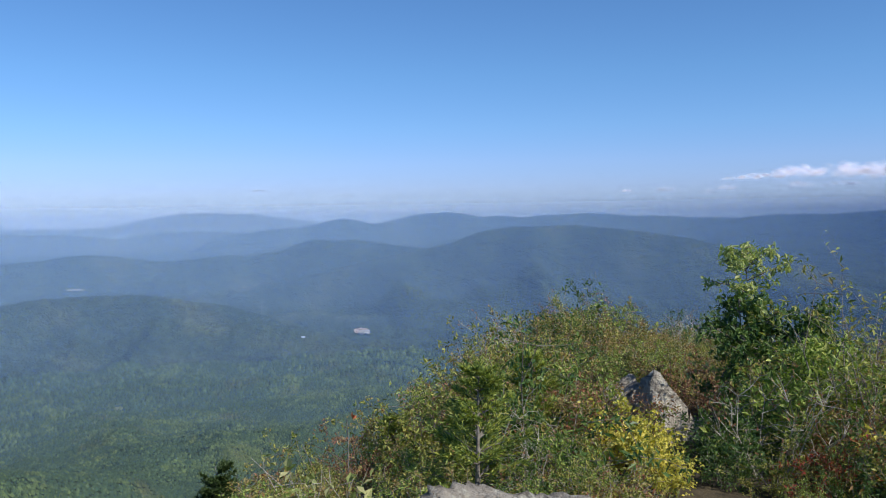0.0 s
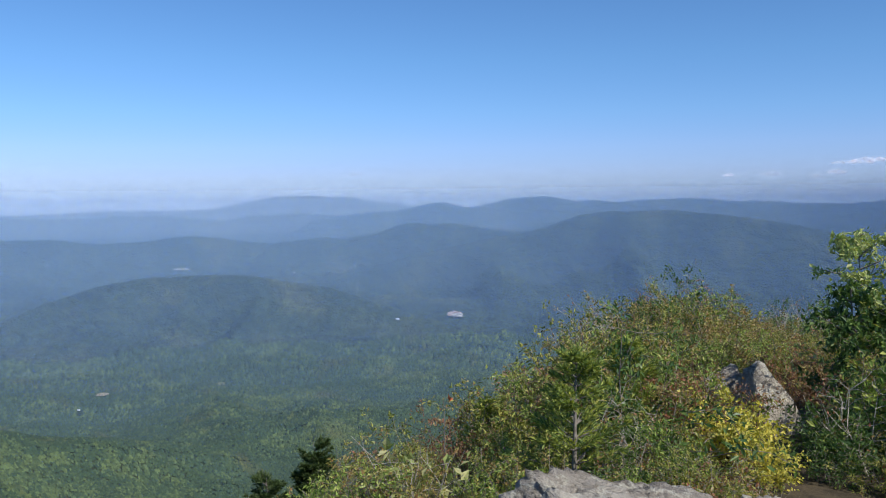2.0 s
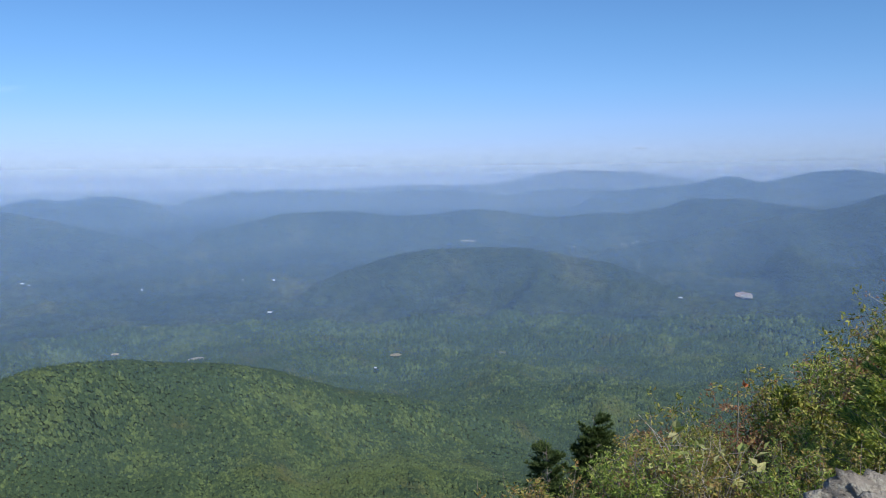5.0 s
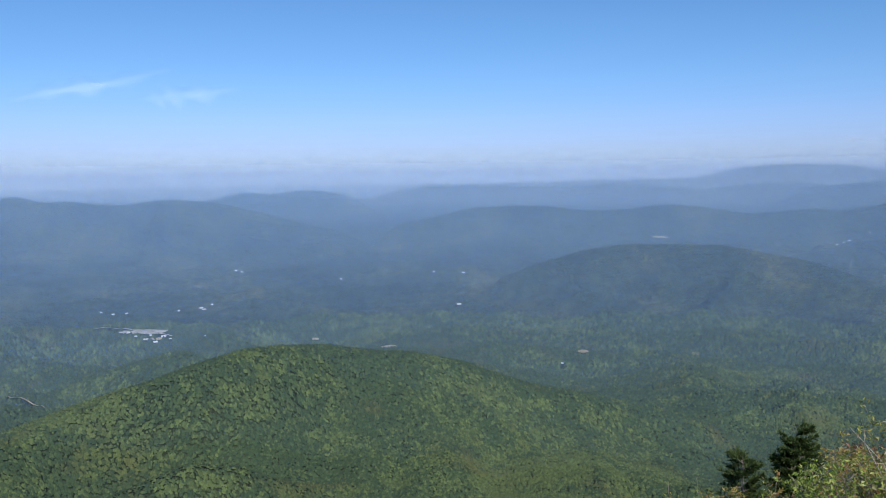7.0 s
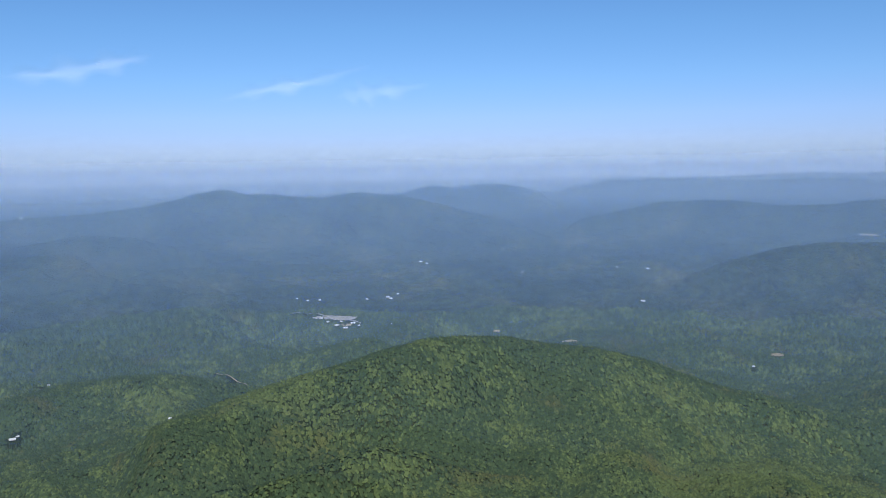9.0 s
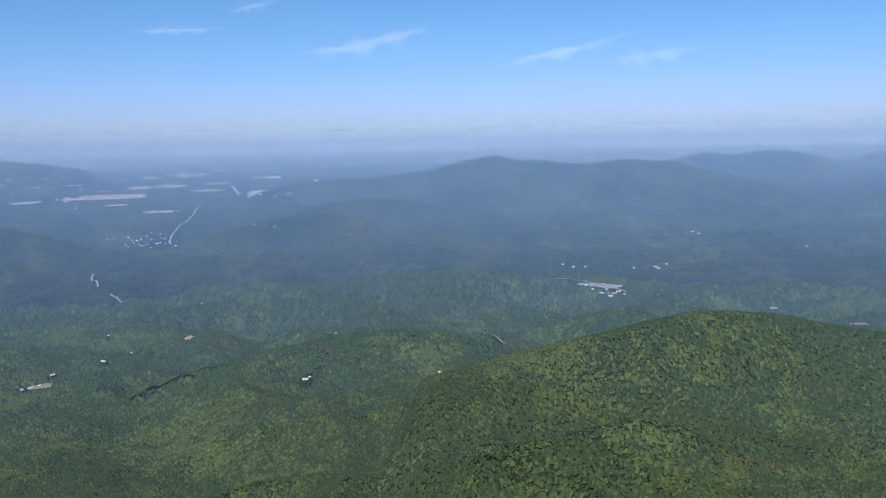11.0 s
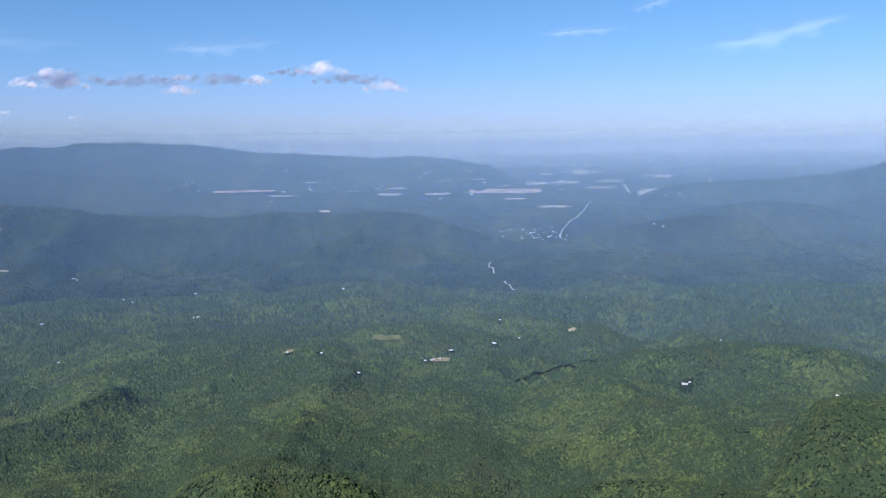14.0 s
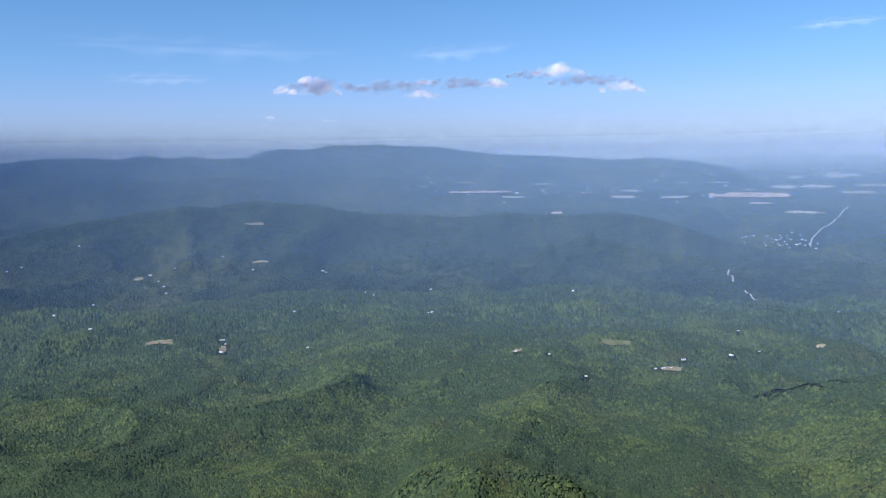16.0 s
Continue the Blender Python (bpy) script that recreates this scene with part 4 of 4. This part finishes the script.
class Growth:
    """Collects the stems and leaves of one plant."""

    def __init__(self, seed):
        self.r = np.random.RandomState(seed)
        self.v, self.f, self.n, self.leaf = [], [], 0, []

    def stem(self, points, thick, thin, sides=4):
        v, f = tube(points, np.linspace(thick, thin, len(points)), sides)
        self.v.append(v), self.f.append(f + self.n)
        self.n += len(v)

    def shoot(self, start, way, length, steps=6, droop=0.0, wander=0.18):
        p, d, out = np.array(start, float), np.array(way, float), []
        d /= np.linalg.norm(d)
        for _ in range(steps):
            out.append(p.copy())
            d = d + self.r.normal(size=3) * wander + (0, 0, -droop)
            d /= np.linalg.norm(d)
            p = p + d * length / (steps - 1)
        return np.array(out)

    def leaves(self, at, way, size, narrow=0.45, spread=0.9):
        """A leaf at each place, growing roughly that way."""
        at = np.atleast_2d(at)
        n = len(at)
        d = np.broadcast_to(way, (n, 3)) + self.r.normal(size=(n, 3)) * spread
        d /= np.linalg.norm(d, axis=1)[:, None]
        side = np.cross(d, self.r.normal(size=(n, 3)) * 0.6 + (0, 0, 1.0))
        side /= np.linalg.norm(side, axis=1)[:, None] + 1e-9
        up = np.cross(side, d)
        ln = size * self.r.uniform(0.6, 1.25, (n, 1))
        w = ln * narrow * 0.5
        bend = ln * self.r.uniform(-0.25, 0.05, (n, 1))
        mid = at + d * ln * 0.45
        self.leaf.append(np.stack([at, mid + side * w + up * w * 0.35, at + d * ln + up * bend, mid - side * w + up * w * 0.35], 1))

    def meshes(self, bark, leafage):
        made = []
        if self.v:
            made.append(("stem", mesh_of("stem", np.concatenate(self.v), np.concatenate(self.f), bark, True)))
        if self.leaf:
            q = np.concatenate(self.leaf).reshape(-1, 3)
            i = np.arange(len(q) // 4)[:, None, None] * 4 + np.array([[0, 1, 2], [0, 2, 3]])
            made.append(("foliage", mesh_of("foliage", q, i.reshape(-1, 3), leafage)))
        return made


def planted(name, meshes, label, category, group=""):
    thing = new(name)
    for nm, me in meshes:
        part(nm, me, thing)
    return tagged(thing, label, category, group)


def shrub(seed, high, wide, stems, leaf, leafage, bark, label, narrow=0.45, per=16, twigs=5, bare=0.0, upright=0.6):
    """A bush of many stems with side twigs, leafy at the ends."""
    g = Growth(seed)
    for _ in range(stems):
        a = g.r.rand() * 6.283
        lean = g.r.uniform(0.1, 1.0) * wide / high
        way = (math.cos(a) * lean, math.sin(a) * lean, 1.0)
        line = g.shoot((math.cos(a) * 0.12 * wide * g.r.rand(), math.sin(a) * 0.12 * wide * g.r.rand(), -0.15), way, (high + 0.15) * g.r.uniform(0.55, 1.0), 7, 0.03)
        g.stem(line[::2], 0.006 * high + 0.002, 0.002, 3)
        for _ in range(twigs):
            k = g.r.randint(2, 7) if upright < 0.9 else g.r.randint(3, 7)
            out = g.r.normal(size=3) * (1, 1, 0.5) + (0, 0, upright)
            twig = g.shoot(line[k], out, high * g.r.uniform(0.16, 0.34), 5, 0.04)
            g.stem(twig[::2], 0.003, 0.0012, 3)
            if g.r.rand() < bare:
                continue
            pick = twig[1 + (g.r.rand(per) * 3.99).astype(int)] + g.r.normal(size=(per, 3)) * leaf * 0.5
            g.leaves(pick, out / np.linalg.norm(out) * 0.7 + (0, 0, -0.05), leaf, narrow)
    return planted("shrub", g.meshes(bark, leafage), label, "shrub", "shrubs on the summit")


def fir(seed, high, wide, leafage, label, whorls=11):
    """A young fir: whorls of flat sprays that shorten towards the tip."""
    g = Growth(seed)
    trunk = g.shoot((0, 0, -0.1), (0.03, 0.02, 1), high + 0.1, 8, 0, 0.02)
    g.stem(trunk, 0.018 * high + 0.004, 0.003, 6)
    for w in range(whorls):
        u = 0.24 + 0.74 * (w + 0.3 * g.r.rand()) / whorls
        base = np.array([np.interp(u * 7, range(8), trunk[:, c]) for c in range(3)])
        ln = wide * (1 - u) ** 0.75 * 0.62 + 0.05 * high
        for b in range(g.r.randint(4, 7)):
            a = g.r.rand() * 6.283
            line = g.shoot(base, (math.cos(a), math.sin(a), 0.30 + 0.5 * u), ln * g.r.uniform(0.6, 1.1), 6, 0.02, 0.07)
            g.stem(line, 0.006 * high ** 0.5, 0.002, 3)
            d = line[-1] - line[0]
            d /= np.linalg.norm(d)
            flat = np.cross(d, (0, 0, 1.0))
            for s in np.linspace(0.3, 1.0, 4):
                at = line[0] + (line[-1] - line[0]) * s
                for side in (-1, 1):
                    spray = at + np.linspace(0, 1, 5)[:, None] * (d * 0.55 + flat * side * 0.8) * ln * 0.30 * (1.15 - 0.6 * s)
                    g.leaves(np.repeat(spray, 3, 0), d * 0.8 + flat * side * 0.6 + (0, 0, 0.25), 0.05 * high ** 0.6, 0.24, 0.45)
            g.leaves(np.repeat(line[2:], 4, 0), d + (0, 0, 0.2), 0.05 * high ** 0.6, 0.24, 0.5)
    g.leaves(np.repeat(trunk[-2:], 12, 0), (0, 0, 1), 0.045, 0.2, 0.6)
    made = [("trunk" if nm == "stem" else nm, me) for nm, me in g.meshes(bark_grey, leafage)]
    return planted("fir_sapling", made, label, "fir tree", "fir saplings on the summit")


def stand(thing, turn, d, scale=1.0, spin=0.0, lift=0.0, lean=0.0):
    """Put a thing on the ground at that turn and distance."""
    z = float(height(np.array([float(turn)]), np.array([float(d)]))[0])
    m = pose(-math.sin(radians(turn)) * d, math.cos(radians(turn)) * d, z + lift, lean, 0, spin)
    thing.matrix_world = m @ Matrix.Scale(scale, 4)
    return thing


def again(thing, turn, d, scale=1.0, spin=0.0, lift=0.0):
    z = float(height(np.array([float(turn)]), np.array([float(d)]))[0])
    ob = copy_thing(thing, pose(-math.sin(radians(turn)) * d, math.cos(radians(turn)) * d, z + lift, 0, 0, spin))
    ob.scale = (scale, scale, scale)
    return ob


# rocks
def at(turn, d, z):
    return (-math.sin(radians(turn)) * d, math.cos(radians(turn)) * d, z)


rock("long pale grey ledge of lichened rock", at(-7.3, 4.2, -0.295), (0.96, 0.34, 0.46), 4, 8, (0, 15), 0.8, [(0, -0.15, 1, 0.82), (-1, -0.3, 0.2, 0.86)])
rock("small pale rock beside the ledge", at(-15.2, 4.1, -0.2), (0.24, 0.22, 0.36), 7, 40)
rock("steep grey boulder with a pointed top among shrubs", at(-16.2, 9.6, -1.6), (0.82, 0.6, 1.2), 12, 0, (0, 0), 0.9, [(0.5, -0.75, 0.45, 0.36), (-0.95, -0.3, -0.1, 0.5), (0.7, 0.1, 0.8, 0.62)])
rock("grey boulder half hidden in shrubs", at(-11.6, 11.4, -1.2), (0.42, 0.4, 0.55), 9, 70)

# kinds of plants
olive = [shrub(20 + k, 0.85, 0.75, 14, 0.046, leaf_green, bark_grey, "dense olive-green shrub with small leaves", 0.44, 23, 7) for k in range(2)]
turning = [shrub(30 + k, 0.8, 0.8, 14, 0.045, leaf_mixed, bark_grey, "shrub with yellowing and reddish autumn leaves", 0.44, 20, 7, 0.1) for k in range(2)]
brown = [shrub(40 + k, 0.75, 0.8, 15, 0.038, leaf_brown, bark_red, "red-brown huckleberry shrub going bare", 0.47, 15, 8, 0.2) for k in range(2)]
dark = [shrub(50 + k, 0.9, 0.9, 12, 0.052, leaf_dark, bark_grey, "dark glossy evergreen shrub", 0.38, 25, 7) for k in range(2)]
fresh = [shrub(60 + k, 0.8, 0.8, 13, 0.050, leaf_fresh, bark_grey, "fresh green shrub with narrow leaves", 0.34, 23, 7) for k in range(2)]
twiggy = shrub(70, 0.9, 0.8, 16, 0.04, leaf_brown, bark_pale, "nearly bare shrub of grey twigs", 0.5, 5, 10, 0.6, 0.95)
small_fir = fir(80, 1.12, 0.78, needle, "young fir with yellow-green branch tips", 10)
pool = olive + turning + brown + dark + fresh + [twiggy]
parked = set(pool)
rng = np.random.RandomState(8)
spots = []
for _ in range(6000):
    a, d = rng.uniform(-36, 21), 4.9 * (26 / 4.9) ** rng.rand()
    rim = float(np.interp(a, RIM_TURN, RIM_DIST))
    if d > rim + 1.6 or (a < 4 and d < 4.9 + 0.02 * abs(a)) or (a > 4 and d < 4.2):
        continue
    x, y = -math.sin(radians(a)) * d, math.cos(radians(a)) * d
    if abs(a + 16) < 3.4 and 8.2 < d < 11.6 or abs(a + 11.6) < 1.8 and 9.6 < d < 11.4:
        continue
    if all((x - u) ** 2 + (y - v) ** 2 > (0.235 + 0.0225 * d) ** 2 for _, _, u, v in spots):
        spots.append((a, d, x, y))
for a, d, x, y in spots:
    far_off = 0.12 if d > 13 else 0.0
    patchy = far_off + lattice(np.array([x / 2.2 + 40]), np.array([y / 2.2 + 9]))[0] + rng.uniform(-0.22, 0.22)
    if a > 3 and rng.rand() < 0.45:
        kind = (brown[0], fresh[0], brown[1], turning[0], olive[1])[rng.randint(5)]
    elif -10 < a < 3 and d < 12 and rng.rand() < 0.42:
        kind = (fresh[0], olive[0], fresh[1], olive[1], turning[1])[rng.randint(5)]
    elif a < -16.5 and d < 10 and rng.rand() < 0.3:
        # extra dark-leaved shrubs, added to deepen the shadow round the saplings
        kind = dark[rng.randint(2)]
    elif patchy < 0.30:
        kind = brown[rng.randint(2)]
    elif patchy < 0.52:
        kind = turning[rng.randint(2)]
    elif patchy < 0.70:
        kind = olive[rng.randint(2)]
    elif patchy < 0.83:
        kind = fresh[rng.randint(2)]
    elif patchy < 0.92:
        kind = twiggy
    else:
        kind = dark[rng.randint(2)]
    low = 0.95 if a > 8.5 else 0.7 if a > 3.5 else 0.85 if a > 1 else 1.2 if -8 < a < 3.5 and d > 7 else 1.05
    if -28 < a < -20.5 and d < 7.6:
        low = 0.6
    if -4.2 < a < 0.2 and d < 6.4:
        low = 0.5
    if -15.8 < a < -10.4 and d < 8.4:
        if d > 5.6:
            continue
        low = 0.4
    if -19.5 < a < -14.2 and d < 11.6:
        if d > 6.0:
            continue
        low = 0.45
    if d > 17 and -13 < a < -5:
        low = 1.6
    again(kind, a, d, low * rng.uniform(0.6, 1.0) * (0.85 if d < 7 else 1.22), rng.uniform(0, 360))
for ob in pool:
    for o in list(ob.children) + [ob]:
        bpy.data.objects.remove(o)

# low growth round the ledge
for k, (a, d) in enumerate([(-9.6, 5.6), (-10.6, 5.3), (-11.4, 5.9), (-12.2, 5.4), (-13.0, 6.1), (-8.8, 5.9), (-10.9, 6.6), (-9.9, 6.2), (-13.9, 5.7), (-12.0, 6.5)]):
    stand(shrub(150 + k, 0.9, 0.9, 10, 0.075, (leaf_green, leaf_brown, leaf_mixed)[k % 3], bark_pale, "low straggling shrub beside the ledge", 0.42, 12, 7, 0.2), a, d, 0.45, 70 * k)

# single plants that stand out
stand(small_fir, -2.0, 5.9, 0.97, 20)
again(small_fir, -6.2, 8.0, 0.95, 140)
again(small_fir, 3.6, 7.4, 0.5, 220)
stand(fir(81, 1.25, 0.8, needle_dark, "dark young fir on the crest", 12), -7.2, 21, 0.78, 50)
pair = stand(fir(82, 3.5, 1.7, needle_dark, "dark fir below the crest", 16), 16.3, 18, 0.92, 10)
again(pair, 14.8, 18.2, 1.0, 130)
again(pair, 18.3, 17.6, 0.9, 250)
for k, (a, d, s) in enumerate([(-12.4, 7.7, 0.66), (-13.3, 7.4, 0.56), (-14.0, 7.0, 0.46), (-14.7, 6.8, 0.38), (-11.6, 7.9, 0.5)]):
    stand(shrub(90 + k, 1.0, 0.55, 10, 0.075, leaf_yellow, bark_grey, "shrub in bright yellow autumn leaf", 0.62, 15, 8), a, d, s, 60 * k)
stand(shrub(96, 1.0, 0.8, 10, 0.07, leaf_red, bark_red, "low shrub turning scarlet among green ones", 0.5, 12, 6, 0.2), -22.6, 7.0, 0.45, 30)
stand(shrub(95, 1.0, 0.8, 10, 0.07, leaf_red, bark_red, "shrub with scarlet autumn leaves", 0.5, 12, 6, 0.2), -25.4, 7.3, 0.6, 30)
stand(shrub(97, 0.9, 0.8, 9, 0.08, leaf_yellow, bark_grey, "low shrub with yellow autumn leaves", 0.55, 8, 5), -27.8, 7.4, 0.8, 30)
for k, (a, d, s) in enumerate([(9.8, 5.6, 0.75), (7.8, 5.4, 0.7), (6.3, 5.7, 0.7), (8.9, 5.2, 0.55)]):
    stand(shrub(100 + k, 1.0, 0.45, 4, 0.11, leaf_pale, bark_pale, "tall herb with large pale drying leaves", 0.62, 2, 4, 0.25, 0.95), a, d, s, 75 * k)
stand(shrub(110, 1.3, 1.0, 14, 0.05, leaf_brown, bark_grey, "bare grey-brown shrub on the crest", 0.5, 7, 10, 0.4, 0.95), -9.2, 21, 1.35, 0)
stand(shrub(111, 1.2, 1.0, 14, 0.05, leaf_brown, bark_red, "reddish half-bare shrub on the crest", 0.5, 7, 8, 0.4, 0.95), -10.8, 21.5, 1.25, 80)


def sapling(seed, high, wide, leafage, label, airy=False):
    """A slender young tree: leaning stem, rising limbs, leaves in clusters."""
    g = Growth(seed)
    trunk = g.shoot((0, 0, -0.2), (0.03, 0.0, 1), high + 0.2, 9, 0, 0.06)
    g.stem(trunk, 0.03, 0.006, 6)
    for k in range(25 if not airy else 16):
        u = g.r.uniform(0.12, 0.98)
        base = np.array([np.interp(u * 8, range(9), trunk[:, c]) for c in range(3)])
        a = g.r.rand() * 6.283
        ln = wide * (0.36 + 0.64 * (1 - u) ** 0.8) * g.r.uniform(0.6, 1.1)
        limb = g.shoot(base, (math.cos(a), math.sin(a), 0.55 if not airy else 1.3), ln, 7, 0.03, 0.16)
        g.stem(limb, 0.011, 0.003, 4)
        for _ in range(6 if not airy else 5):
            j = g.r.randint(2, 7)
            out = g.r.normal(size=3) * (1, 1, 0.6) + (0, 0, 0.2)
            twig = g.shoot(limb[j], out, ln * 0.32, 5, 0.05)
            g.stem(twig, 0.004, 0.0015, 3)
            n = (16 if leafage is leaf_sapling else 20) if not airy else 7
            pick = twig[1 + (g.r.rand(n) * 3.99).astype(int)] + g.r.normal(size=(n, 3)) * 0.03
            g.leaves(pick, (0, 0, -0.35 if airy else -0.1), 0.08 if not airy else 0.085, 0.5 if not airy else 0.35, 0.9)
    made = [("trunk" if nm == "stem" else "crown", me) for nm, me in g.meshes(bark_grey, leafage)]
    return planted("sapling_tree", made, label, "tree", "saplings on the summit")


stand(sapling(120, 2.15, 0.9, leaf_sapling, "slender broadleaf sapling with bright green leaves"), -21.0, 10.9, 1.04, 40)
stand(sapling(121, 1.45, 0.9, leaf_dark, "bushy dark green sapling under a taller one"), -19.9, 10.9, 1.05, 150)
stand(sapling(124, 1.3, 0.9, leaf_dark, "bushy dark green sapling beside a taller one"), -22.4, 10.8, 1.05, 20)
for k, (a, d, s) in enumerate([(-25.3, 8.6, 1.0), (-27.6, 8.8, 1.0), (-29.5, 8.2, 0.9)]):
    stand(shrub(122 + k, 2.0, 1.0, 9, 0.068, leaf_green, bark_grey, "tall thin shrub with yellowing hanging leaves on bare grey stems", 0.38, 12, 7, 0.2, 0.75), a, d, s, 80 * k)
for k, (a, d, s) in enumerate([(-22.6, 8.3, 1.1), (-24.0, 9.2, 1.2), (-26.8, 9.6, 1.2)]):
    stand(shrub(126 + k, 1.0, 1.0, 13, 0.07, leaf_fresh, bark_grey, "rounded fresh green shrub", 0.42, 26, 8), a, d, s, 80 * k)
# dark leaves here stand in for the shadow below the sapling
for k, (a, d, s) in enumerate([(-17.6, 8.2, 0.62), (-19.2, 7.9, 0.66), (-20.8, 8.0, 0.7), (-18.4, 7.2, 0.5)]):
    stand(shrub(140 + k, 1.0, 1.0, 11, 0.07, leaf_dark, bark_grey, "dark leafy shrub standing in for the shade under a sapling", 0.42, 18, 7), a, d, s, 80 * k)
snag = Growth(130)
snag.stem(snag.shoot((0, 0, -0.2), (0.05, 0, 1), 0.85, 6, 0, 0.05), 0.035, 0.026, 7)
stand(planted("dead_stump", [("trunk", snag.meshes(bark_pale, leaf_pale)[0][1])], "pale broken dead stump on the crest", "stump"), -15.2, 20, 1.0, 0)
flag = Growth(131)
flag.stem(flag.shoot((0, 0, -0.1), (0.1, 0, 1), 0.75, 6, 0, 0.04), 0.006, 0.003, 4)
flag.leaves(np.array([[0.07, 0, 0.64]] * 3), (0.4, 0, 0.6), 0.06, 0.5, 0.4)
stand(planted("red_leaf_stem", flag.meshes(bark_grey, leaf_material("orange_red_leaf", (0.55, 0.12, 0.06), (0.6, 0.2, 0.08))), "single stem with orange-red leaves", "plant"), 6.9, 6.6, 1.0, 0)
